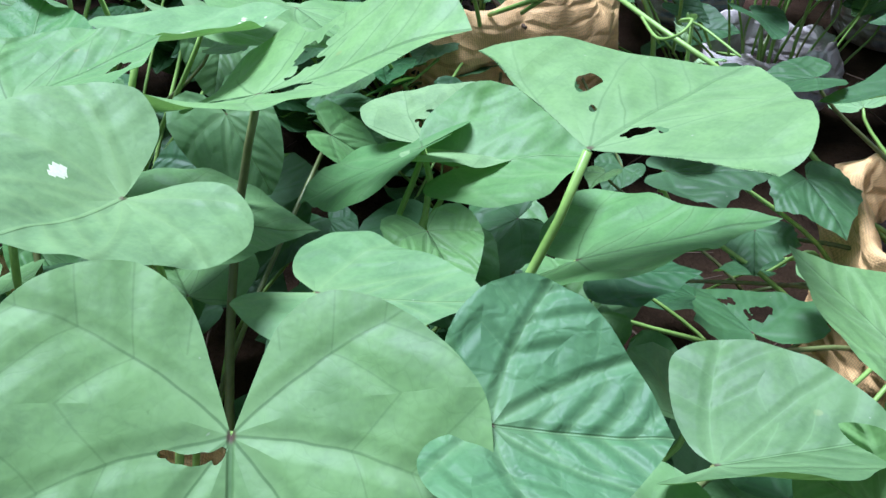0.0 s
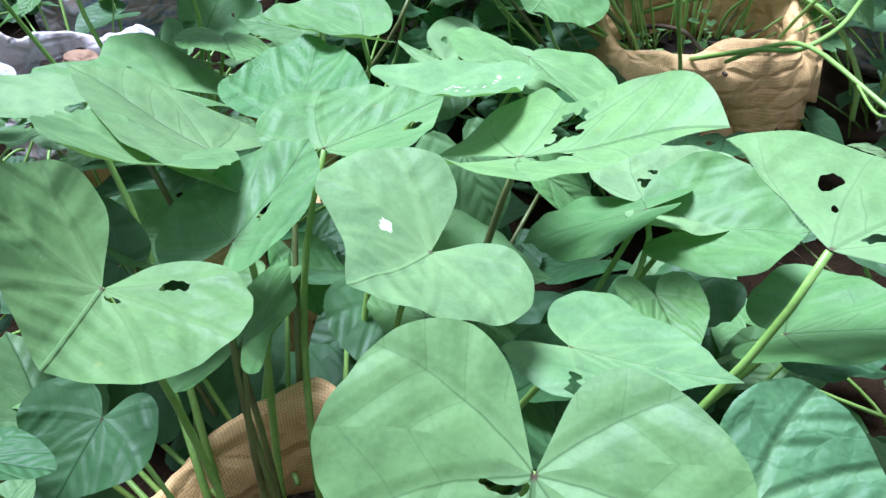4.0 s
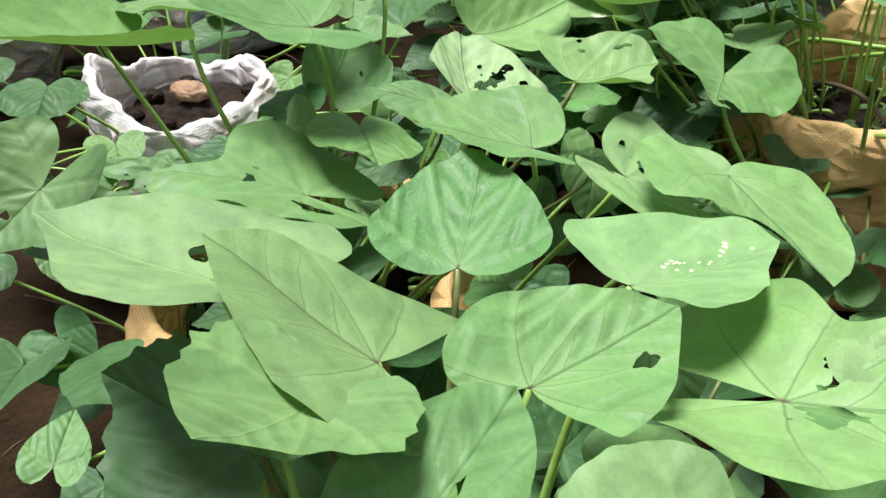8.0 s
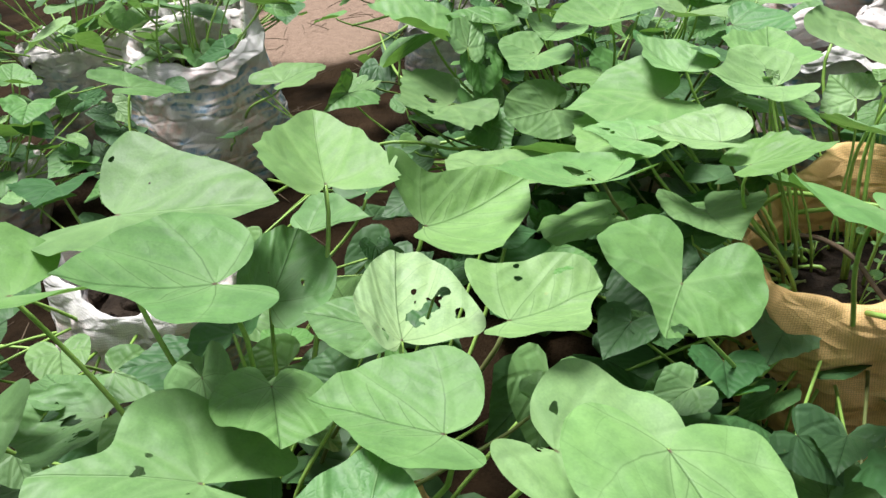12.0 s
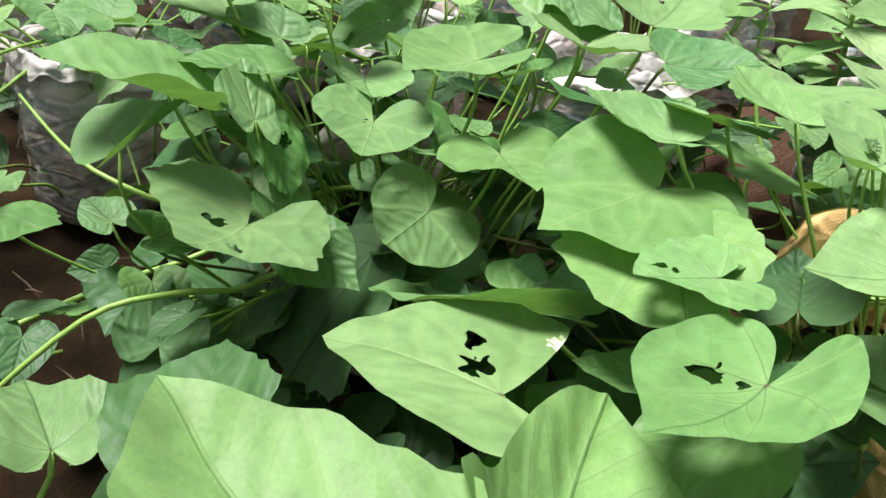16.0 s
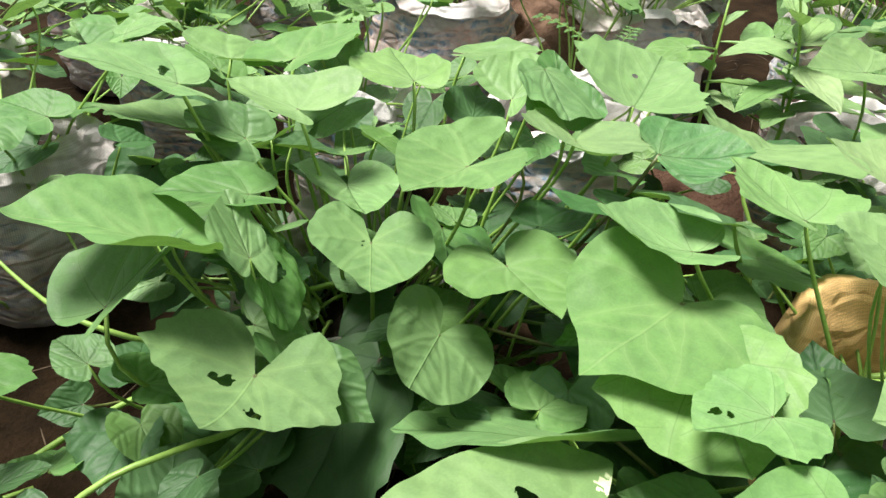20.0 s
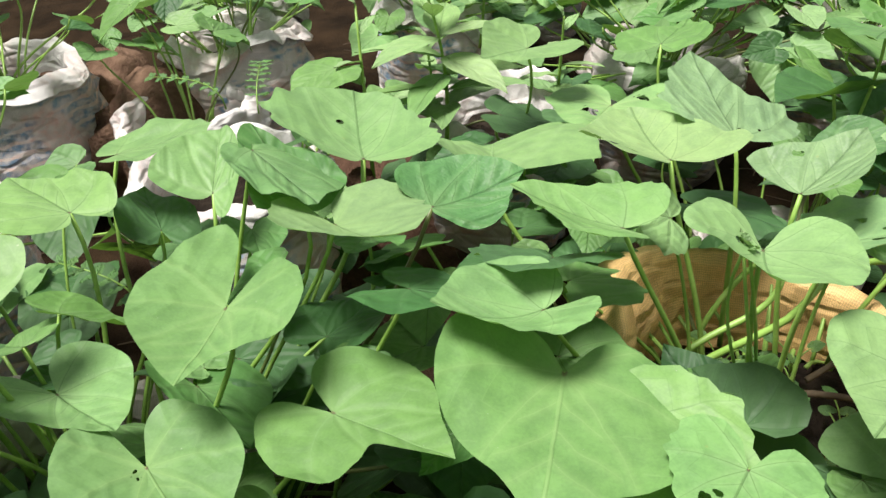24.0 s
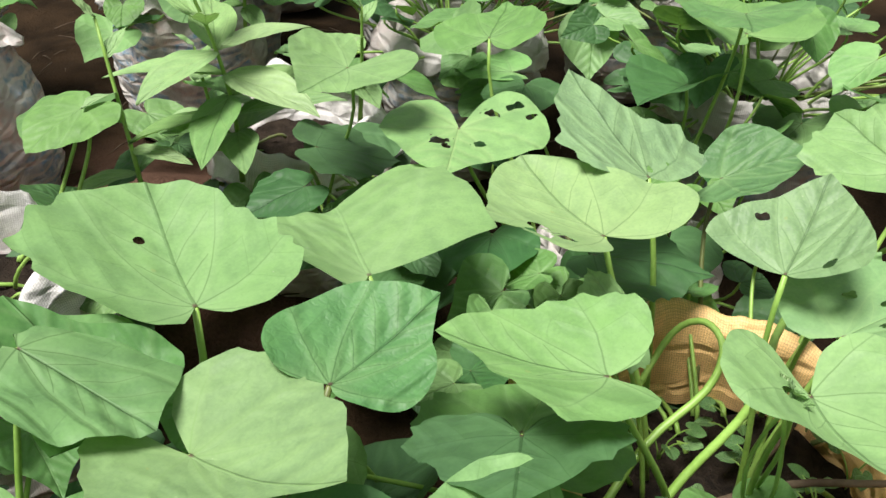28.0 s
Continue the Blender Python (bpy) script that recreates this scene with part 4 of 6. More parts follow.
leaf(plant_e, -0.014, 0.467, 0.439, 87, -26, -16, 0.0979, 0.72, 0.64, fold=(0.2, 0.14), droop=0, lobe=(0.36, 0.37), shear=0.1, back=0, cup=-0.26, twist=0.27, swell=(0.03, -0.01, -0.02, 0.05, 0.04, 0.01), calm=0.45)
leaf(plant_e, -0.012, 0.491, 0.428, 308, -11, -2, 0.0966, 0.71, 0.57, tint='pale', shape='round', holes=((0.104, 0.325, 0.194), (-0.325, 0.355, 0.055), (-0.311, 0.144, 0.062), (-0.45, 0.285, 0.046),), fold=(0.25, 0.24), droop=-0.12, lobe=(0.28, 0.36), shear=0.04, back=-0.04, cup=-0.09, twist=-0.14, swell=(0.05, 0.08, 0.06, -0.01, -0.01, -0.02), calm=0.45)
leaf(plant_e, -0.152, 0.366, 0.452, 279, -11, 4, 0.0864, 0.61, 0.65, tint='yellow', fold=(0.17, 0.16), droop=0.06, lobe=(0.35, 0.37), shear=0.05, back=0, cup=-0.07, twist=-0.01, swell=(0.02, 0.01, 0.02, -0.01, -0.03, -0.03), calm=0.45)
leaf(plant_e, 0.008, 0.466, 0.424, 272, 9, -13, 0.090, 0.70, 0.65, tint='green', shape='smooth', fold=0.33, droop=0.01, lobe=0.34, shear=0.21)
leaf(plant_e, 0.081, 0.153, 0.451, 94, -0, -12, 0.0639, 0.61, 0.68, shape='round', fold=(0.2, 0.25), droop=0.05, lobe=(0.37, 0.33), shear=0.06, back=0.01, cup=0.1, twist=0.05, swell=(0, 0, 0, 0.01, -0.06, -0.04), calm=0.45)
leaf(plant_e, 0.155, 0.179, 0.447, 16, -27, 68, 0.0488, 0.59, 0.60, tint='pale', shape='round', fold=(0.21, 0.21), droop=0.06, lobe=(0.37, 0.37), shear=0.01, back=0, cup=0.01, twist=0, swell=(0.01, 0.01, 0, 0.01, 0.01, 0.01), calm=0.45)
leaf(plant_e, -0.239, 0.283, 0.437, 5, 4, 29, 0.081, 0.58, 0.51, tint='green', shape='smooth', fold=0.12, droop=0.08, lobe=0.34, shear=-0.16)
leaf(plant_e, -0.284, 0.459, 0.371, 226, -32, 12, 0.059, 0.59, 0.49, tint='green', shape='smooth', fold=0.19, droop=0.12, lobe=0.34, shear=0.31)
leaf(plant_e, 0.059, 0.550, 0.328, 100, -22, 8, 0.072, 0.76, 0.61, tint='dark', shape='toothed', fold=-0.03, droop=0.11, lobe=0.34, shear=0.19)
leaf(plant_e, -0.377, 0.373, 0.404, 81, 3, 44, 0.118, 0.47, 0.41, tint='dark', shape='toothed', fold=0.43, droop=0.07, lobe=0.34, shear=0.28)
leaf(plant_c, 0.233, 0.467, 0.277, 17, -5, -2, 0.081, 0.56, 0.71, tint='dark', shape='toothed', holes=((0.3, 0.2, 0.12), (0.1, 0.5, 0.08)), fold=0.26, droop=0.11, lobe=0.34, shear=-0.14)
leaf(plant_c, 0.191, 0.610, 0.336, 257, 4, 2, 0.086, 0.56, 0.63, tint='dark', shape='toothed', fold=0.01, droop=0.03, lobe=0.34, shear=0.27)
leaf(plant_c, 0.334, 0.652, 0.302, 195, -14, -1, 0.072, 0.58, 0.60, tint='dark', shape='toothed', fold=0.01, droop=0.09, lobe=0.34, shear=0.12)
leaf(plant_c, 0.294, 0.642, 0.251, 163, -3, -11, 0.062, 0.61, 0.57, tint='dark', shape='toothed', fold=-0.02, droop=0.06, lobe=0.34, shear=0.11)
leaf(plant_d, -0.470, 0.690, 0.530, 135, 11, 6, 0.1143, 0.54, 0.77, fold=(0.27, 0.27), droop=-0.2, lobe=(0.34, 0.34), shear=0.01, back=-0.07, cup=-0.1, twist=0.04, swell=(-0.12, -0.09, -0.06, -0.01, 0.03, 0.03), calm=0.45)
leaf(plant_d, -0.671, 0.815, 0.496, 290, 2, -5, 0.1627, 0.66, 0.65, holes=((-0.671, -0.108, 0.022), (-0.367, 0.154, 0.022),), fold=(0.22, 0.2), droop=0.02, lobe=(0.15, 0.37), shear=0, back=0.01, cup=0.15, twist=0, swell=(-0.08, 0.04, 0.09, -0.01, 0, 0), calm=0.45)
leaf(plant_d, -0.512, 0.953, 0.476, 32, 7, -12, 0.1373, 0.57, 0.64, tint='yellow', shape='toothed', fold=(0.52, 0.28), droop=-0.12, lobe=(0.29, 0.11), shear=-0.09, back=-0.04, cup=0.08, twist=0.19, swell=(0.04, 0.04, 0.04, -0.08, 0.08, 0.03), calm=0.45)
leaf(plant_d, -0.417, 0.992, 0.414, 340, -22, -27, 0.1465, 0.58, 0.65, tint='pale', fold=(0.53, 0.47), droop=-0.48, lobe=(0.1, 0.37), shear=-0.16, back=-0.19, cup=0.25, twist=0.08, swell=(-0.13, 0.07, 0.12, -0.02, 0.05, 0.07), calm=0.45)
leaf(plant_d, -0.346, 0.747, 0.455, 29, -2, -25, 0.1103, 0.42, 0.64, tint='lime', shape='round', holes=((0.422, 0.386, 0.119), (0.228, 0.567, 0.042), (0.187, 0.265, 0.089), (-0.353, -0.027, 0.082), (0.588, 0.516, 0.053), (0.713, 0.275, 0.05),), fold=(0.37, 0.33), droop=-0.2, lobe=(0.24, 0.08), shear=0.09, back=-0.03, cup=0.05, twist=0.09, swell=(-0.05, 0, 0.04, 0, 0.01, 0.04), calm=0.45)
leaf(plant_d, -0.259, 0.767, 0.477, 318, -12, 1, 0.0932, 0.72, 0.58, tint='pale', shape='round', holes=((-0.547, 0.325, 0.038), (-0.394, 0.687, 0.041), (-0.381, 0.798, 0.031), (-0.726, 0.386, 0.026), (-0.201, 0.245, 0.027),), fold=(0.35, 0.35), droop=-0.18, lobe=(0.12, 0.36), shear=-0.01, back=-0.03, cup=0.04, twist=-0.12, swell=(0, 0.02, 0.1, -0.06, -0.06, -0.04), calm=0.45)
leaf(plant_d, -0.266, 0.626, 0.486, 95, 5, -11, 0.0965, 0.55, 0.71, fold=(0.18, 0.33), droop=-0.06, lobe=(0.34, 0.23), shear=0.02, back=-0.01, cup=0.05, twist=-0.01, swell=(-0.05, -0.02, -0.02, 0.06, 0.03, 0.02), calm=0.45)
leaf(plant_d, -0.199, 0.662, 0.453, 279, -26, 7, 0.1078, 0.78, 0.58, tint='pale', shape='round', holes=((-0.131, 0.627, 0.087), (0.104, 0.627, 0.118), (0.076, -0.148, 0.051), (-0.394, -0.067, 0.044), (-0.256, 0.154, 0.082), (-0.519, 0.275, 0.065),), fold=(0.45, 0.21), droop=-0.18, lobe=(0.25, 0.39), shear=0.01, back=-0.12, cup=-0.22, twist=0.03, swell=(0.15, 0, -0.05, -0.09, -0.04, 0.03), calm=0.45)
leaf(plant_d, -0.125, 0.677, 0.459, 216, -3, 18, 0.1248, 0.65, 0.63, tint='pale', fold=(0.18, 0.14), droop=0.03, lobe=(0.18, 0.37), shear=0.06, back=0.01, cup=-0.11, twist=0.08, swell=(0.03, 0.04, 0.04, -0.14, -0.15, -0.07), calm=0.45)
leaf(plant_d, -0.430, 0.575, 0.445, 118, 26, -4, 0.1103, 0.64, 0.67, shape='round', holes=((-0.394, 0.033, 0.109), (-0.477, -0.067, 0.074), (0.048, 0.386, 0.058), (0.27, 0.335, 0.042),), fold=(0.18, 0.15), droop=0.19, lobe=(0.41, 0.51), shear=0.05, back=-0.08, cup=0.11, twist=0.14, swell=(0.02, 0.06, 0.02, -0.18, -0.01, -0.14), calm=0.45)
leaf(plant_d, -0.420, 0.663, 0.461, 215, 4, 13, 0.0710, 0.66, 0.63, shape='round', fold=(0.09, 0.11), droop=0.04, lobe=(0.34, 0.39), shear=0.1, back=0, cup=-0.29, twist=-0.01, swell=(0.04, 0, -0.01, -0.03, -0.05, -0.06), calm=0.45)
leaf(plant_d, -0.399, 0.811, 0.411, 104, 16, -1, 0.071, 0.64, 0.57, tint='green', fold=-0.01, droop=0.0, lobe=0.34, shear=0.2)
leaf(plant_d, -0.378, 1.190, 0.367, 47, 1, -12, 0.1516, 0.56, 0.88, tint='yellow', holes=((0.367, 0.315, 0.071), (0.159, 0.194, 0.08),), marks=((0.78, -0.06, 0.1),), fold=(0.11, 0.03), droop=0.11, lobe=(0.37, 0.04), shear=0, back=0, cup=-0.02, twist=0.17, swell=(-0.11, 0.02, 0.06, 0.12, -0.02, 0.05), calm=0.45)
leaf(plant_d, -0.671, 0.674, 0.496, 158, 18, 1, 0.1335, 0.71, 0.70, shape='toothed', fold=(0.28, 0.31), droop=-0.1, lobe=(0.4, 0.48), shear=-0.02, back=-0.03, cup=0.23, twist=0.03, swell=(-0.03, -0.04, 0, 0.02, 0.04, -0.01), calm=0.45)
leaf(plant_d, -0.777, 0.649, 0.337, 159, -27, 19, 0.0900, 0.76, 0.89, shape='round', holes=((0.076, 0.466, 0.055),), fold=(0.19, 0.31), droop=-0.01, lobe=(0.63, 0.58), shear=-0.13, back=-0.08, cup=0.13, twist=0.23, swell=(-0.08, 0, -0.05, 0, 0.02, -0.01), calm=0.45)
leaf(plant_d, -0.735, 0.522, 0.218, 202, 15, 4, 0.075, 0.65, 0.76, tint='dark', shape='round', fold=0.51, droop=0.06, lobe=0.34, shear=-0.05)
leaf(plant_d, -0.532, 0.840, 0.397, 8, 17, -26, 0.104, 0.40, 0.53, tint='green', shape='round', holes=((-0.3, 0.3, 0.04), (0.4, 0.3, 0.06)), fold=0.41, droop=0.03, lobe=0.34, shear=0.19)
leaf(plant_d, -0.671, 0.715, 0.318, 133, 1, 4, 0.091, 0.60, 0.58, tint='green', shape='toothed', holes=((0.1, 0.3, 0.12), (-0.4, 0.2, 0.12), (0.5, 0.5, 0.1)), fold=0.31, droop=0.01, lobe=0.34, shear=0.41)
leaf(plant_d, -0.673, 0.852, 0.279, 121, 7, 7, 0.075, 0.65, 0.57, tint='dark', shape='toothed', fold=0.07, droop=0.04, lobe=0.34, shear=0.09)
leaf(plant_d, -0.536, 0.476, 0.338, 185, 17, -6, 0.086, 0.86, 0.65, tint='dark', fold=-0.2, droop=0.01, lobe=0.34, shear=0.02)
leaf(plant_d, -0.857, 0.612, 0.250, 201, -6, 4, 0.063, 0.68, 0.57, tint='dark', fold=-0.12, droop=0.06, lobe=0.34, shear=0.12)
leaf(plant_a, -0.135, 0.906, 0.439, 174, 1, 22, 0.1055, 0.65, 0.73, shape='round', holes=((-0.187, 0.728, 0.105),), fold=(0.36, 0.25), droop=-0.16, lobe=(0.55, 0.59), shear=-0.1, back=-0.2, cup=-0.29, twist=0.21, swell=(-0.06, -0.07, -0.01, -0.06, -0.1, -0.09), calm=0.45)
leaf(plant_a, -0.240, 1.110, 0.428, 124, -1, -18, 0.1330, 0.42, 0.48, tint='yellow', holes=((0.422, 0.154, 0.098), (0.491, 0.194, 0.064), (0.381, 0.134, 0.063), (0.187, 0.064, 0.054),), fold=(0.24, 0.5), droop=-0.35, lobe=(0.48, 0.43), shear=0.02, back=-0.19, cup=-0.01, twist=0.22, swell=(-0.02, -0.04, -0.07, 0.02, -0.03, 0), calm=0.45)
leaf(plant_a, -0.198, 1.354, 0.436, 113, -3, 8, 0.1412, 0.78, 0.64, tint='yellow', fold=(-0.01, 0.23), droop=-0.04, lobe=(0.33, 0.23), shear=-0.06, back=-0.08, cup=-0.02, twist=-0.28, swell=(0.08, 0.06, -0.1, 0.03, 0.03, -0.06), calm=0.45)
leaf(plant_a, -0.208, 1.299, 0.418, 162, -8, -5, 0.1121, 0.63, 0.89, tint='pale', shape='toothed', fold=(0.19, 0.15), droop=0.02, lobe=(0.37, 0.37), shear=0.07, back=0, cup=0, twist=-0.05, swell=(0.03, 0.03, 0.02, 0.1, 0.07, 0.05), calm=0.45)
leaf(plant_a, -0.215, 1.217, 0.434, 93, 5, 1, 0.0720, 0.61, 0.75, tint='pale', shape='toothed', holes=((0.256, 0.567, 0.08), (0.173, 0.446, 0.057),), fold=(0.17, 0.26), droop=-0.04, lobe=(0.45, 0.4), shear=0, back=-0.06, cup=-0.13, twist=-0.13, swell=(-0.08, -0.06, -0.05, -0.02, 0.06, 0.07), calm=0.45)
leaf(plant_a, -0.173, 1.386, 0.464, 64, 0, -11, 0.0880, 0.55, 0.56, tint='pale', shape='round', fold=(0.25, 0.64), droop=-0.38, lobe=(0.37, 0.33), shear=-0.03, back=-0.19, cup=-0.16, twist=-0.01, swell=(0.01, -0.05, -0.1, 0.07, -0.07, 0), calm=0.45)
leaf(plant_a, -0.066, 1.376, 0.484, 7, -2, -8, 0.1019, 0.60, 0.65, tint='pale', shape='toothed', fold=(0.33, 0.4), droop=-0.21, lobe=(0.29, 0.23), shear=-0.04, back=-0.08, cup=-0.03, twist=-0.18, swell=(0.04, 0, -0.04, -0.01, 0.08, 0.07), calm=0.45)
leaf(plant_a, 0.021, 1.562, 0.454, 304, -16, -12, 0.1714, 0.47, 0.77, tint='pale', shape='round', fold=(0.37, 0.27), droop=-0.03, lobe=(0.3, -0.03), shear=0.28, back=-0.02, cup=-0.07, twist=0.25, swell=(-0.05, -0.03, -0.02, 0.12, 0.14, 0.09), calm=0.45)
leaf(plant_a, 0.084, 1.400, 0.479, 314, -13, -1, 0.1160, 0.76, 0.66, tint='lime', shape='round', holes=((-0.685, -0.118, 0.143), (-0.533, 0.104, 0.081),), fold=(0.32, 0.19), droop=-0.29, lobe=(0.35, 0.23), shear=-0.04, back=0.01, cup=0.14, twist=0.07, swell=(-0.02, -0.03, 0.06, -0.07, 0, 0.04), calm=0.45)
leaf(plant_a, 0.065, 1.276, 0.484, 251, 13, 13, 0.0955, 0.58, 0.56, tint='quilted_pale', holes=((-0.5, 0.4, 0.05), (0.5, 0.1, 0.05),), fold=(0.38, 0.37), droop=-0.16, lobe=(0.05, 0.07), shear=0.05, back=0, cup=0.07, twist=-0.13, swell=(-0.08, -0.02, 0.02, -0.03, 0, 0.03), calm=0.45)
leaf(plant_a, 0.204, 1.378, 0.464, 320, 20, -20, 0.1303, 0.59, 0.70, tint='quilted_pale', shape='toothed', holes=((0.1, 0.06, 0.03), (0.4, 0.08, 0.03),), fold=(0.15, 0.18), droop=-0.08, lobe=(0.1, 0.13), shear=0.16, back=0, cup=-0.1, twist=0.2, swell=(0, 0.01, 0.05, -0.16, -0.06, 0.08), calm=0.45)
leaf(plant_a, -0.061, 1.268, 0.495, 111, -2, 11, 0.0877, 0.82, 0.70, tint='pale', holes=((0.284, 0.074, 0.063),), fold=(0.69, 0.6), droop=-0.38, lobe=(0.41, 0.45), shear=0.08, back=-0.18, cup=-0.38, twist=0.09, swell=(0.03, 0.09, 0.03, -0.02, -0.05, -0.03), calm=0.45)
leaf(plant_a, -0.106, 1.417, 0.464, 99, 19, -9, 0.082, 0.73, 0.80, tint='dark', shape='toothed', fold=0.09, droop=-0.08, lobe=0.34, shear=0.02)
leaf(plant_a, 0.275, 1.171, 0.465, 302, 5, 28, 0.099, 0.62, 0.48, tint='pale', shape='toothed', fold=0.36, droop=0.04, lobe=0.34, shear=0.28)
leaf(plant_a, -0.117, 1.151, 0.470, 84, -5, 3, 0.0824, 0.53, 0.66, tint='pale', fold=(0.34, 0.37), droop=-0.18, lobe=(0.39, 0.37), shear=0.01, back=-0.09, cup=0.02, twist=0.07, swell=(0, 0.02, -0.02, -0.04, -0.01, 0), calm=0.45)
leaf(plant_a, -0.084, 1.113, 0.463, 274, 21, 2, 0.0911, 0.59, 0.64, shape='toothed', fold=(0.17, 0.24), droop=0.01, lobe=(0.37, 0.21), shear=0.04, back=-0.01, cup=-0.02, twist=0, swell=(-0.02, 0, 0, 0, -0.02, 0), calm=0.45)
leaf(plant_a, -0.120, 1.127, 0.390, 205, 12, 2, 0.0877, 0.71, 0.64, shape='round', fold=(0.3, 0.2), droop=0, lobe=(0.54, 0.49), shear=-0.12, back=-0.09, cup=0.06, twist=-0.24, swell=(-0.07, -0.03, -0.04, -0.04, -0.03, -0.01), calm=0.45)
leaf(plant_a, -0.037, 1.283, 0.356, 110, 19, -9, 0.060, 0.62, 0.61, tint='green', shape='round', fold=0.37, droop=-0.05, lobe=0.39, shear=-0.04)
leaf(plant_a, -0.059, 1.426, 0.413, 265, -15, 3, 0.0992, 0.70, 0.67, shape='toothed', fold=(0.14, 0.12), droop=0.14, lobe=(0.46, 0.41), shear=-0.1, back=0.05, cup=-0.01, twist=0.06, swell=(-0.09, -0.01, 0.04, -0.2, -0.16, -0.02), calm=0.45)
leaf(plant_a, 0.027, 0.992, 0.489, 212, 6, 15, 0.144, 0.66, 0.69, tint='green', fold=0.14, droop=0.06, lobe=0.34, shear=-0.0)
leaf(plant_a, -0.019, 1.104, 0.257, 164, 3, 5, 0.070, 0.61, 0.66, tint='dark', shape='toothed', fold=0.26, droop=0.07, lobe=0.34, shear=-0.01)
leaf(plant_a, 0.041, 1.235, 0.459, 220, 12, 15, 0.1069, 0.63, 0.65, tint='pale', shape='toothed', holes=((-0.408, 0.305, 0.056), (0.007, 0.547, 0.068), (0.159, 0.255, 0.061), (-0.145, 0.426, 0.037),), fold=(0.18, 0.24), droop=0.1, lobe=(0.25, 0.42), shear=0.1, back=0.01, cup=0.07, twist=-0.06, swell=(0.05, 0.04, 0, -0.01, 0.02, 0.01), calm=0.45)
leaf(plant_a, 0.316, 1.313, 0.410, 190, 26, -5, 0.0878, 0.58, 0.64, tint='quilted', fold=(0.21, 0.2), droop=0.03, lobe=(0.3, 0.37), shear=0.14, back=0, cup=0.06, twist=-0.08, swell=(0.06, 0, -0.03, 0, 0, 0), calm=0.45)
leaf(plant_a, 0.042, 1.379, 0.442, 48, 23, 27, 0.050, 0.89, 0.75, tint='pale', shape='toothed', fold=0.03, droop=-0.0, lobe=0.34, shear=0.02)
leaf(plant_a, -0.298, 1.336, 0.324, 66, -1, -36, 0.1596, 0.57, 0.62, fold=(0.21, 0.09), droop=0.02, lobe=(0.37, 0.37), shear=0.04, back=0, cup=-0.03, twist=0.37, swell=(0, 0.03, 0.02, 0.05, 0.04, 0), calm=0.45)
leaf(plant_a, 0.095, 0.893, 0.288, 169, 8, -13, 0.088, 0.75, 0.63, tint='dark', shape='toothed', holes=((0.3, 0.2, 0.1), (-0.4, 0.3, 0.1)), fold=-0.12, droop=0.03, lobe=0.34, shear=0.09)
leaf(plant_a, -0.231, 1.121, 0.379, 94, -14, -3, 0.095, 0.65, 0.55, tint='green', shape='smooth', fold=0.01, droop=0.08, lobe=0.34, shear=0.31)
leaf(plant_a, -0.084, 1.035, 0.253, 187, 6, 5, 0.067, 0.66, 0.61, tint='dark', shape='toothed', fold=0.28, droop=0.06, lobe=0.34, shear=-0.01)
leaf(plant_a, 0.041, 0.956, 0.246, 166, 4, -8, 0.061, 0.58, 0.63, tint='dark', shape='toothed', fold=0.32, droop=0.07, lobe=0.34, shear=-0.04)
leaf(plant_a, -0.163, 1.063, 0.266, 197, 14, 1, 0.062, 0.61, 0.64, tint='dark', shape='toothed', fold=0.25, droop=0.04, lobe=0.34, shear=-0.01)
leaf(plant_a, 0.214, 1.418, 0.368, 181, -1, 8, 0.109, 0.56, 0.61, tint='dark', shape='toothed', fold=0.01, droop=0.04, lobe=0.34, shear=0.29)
leaf(plant_a, 0.107, 1.228, 0.446, 189, -17, -26, 0.054, 0.63, 0.65, tint='pale', shape='toothed', fold=0.34, droop=0.1, lobe=0.34, shear=0.14)
leaf(plant_a, 0.296, 1.537, 0.313, 97, 1, -9, 0.086, 0.66, 0.69, tint='dark', fold=-0.06, droop=0.05, lobe=0.34, shear=0.11)
leaf(plant_w4, -0.546, 1.456, 0.360, 151, 7, 11, 0.1263, 0.62, 0.71, tint='yellow', shape='toothed', holes=((0.242, 0.204, 0.067), (0.173, 0.174, 0.056), (-0.228, 0.466, 0.059),), fold=(0.07, 0.4), droop=-0.28, lobe=(0.63, 0.43), shear=-0.01, back=-0.19, cup=-0.11, twist=-0.05, swell=(-0.02, -0.01, -0.05, -0.04, -0.04, -0.01), calm=0.45)
leaf(plant_w4, -0.375, 1.462, 0.362, 142, 4, 38, 0.0914, 0.66, 0.65, shape='round', fold=(0.23, 0.15), droop=-0.05, lobe=(0.45, 0.42), shear=0.03, back=0.01, cup=0.03, twist=0.05, swell=(0.04, 0.05, 0.04, 0.02, 0.07, 0.02), calm=0.45)
leaf(plant_w4, -0.300, 1.488, 0.409, 180, 4, 2, 0.1120, 0.61, 0.51, shape='round', fold=(0.46, 0.24), droop=-0.06, lobe=(0.34, 0.37), shear=0.02, back=-0.14, cup=-0.41, twist=0.15, swell=(-0.09, -0.01, -0.03, -0.14, -0.18, -0.13), calm=0.45)
leaf(plant_w4, -0.418, 1.544, 0.422, 163, -4, 11, 0.0894, 0.67, 0.65, tint='yellow', shape='round', holes=((0.15, 0.05, 0.06),), fold=(0.26, 0.23), droop=-0.1, lobe=(0.44, 0.51), shear=-0.04, back=-0.12, cup=-0.01, twist=-0.01, swell=(-0.04, 0.01, -0.02, -0.02, -0.03, -0.07), calm=0.45)
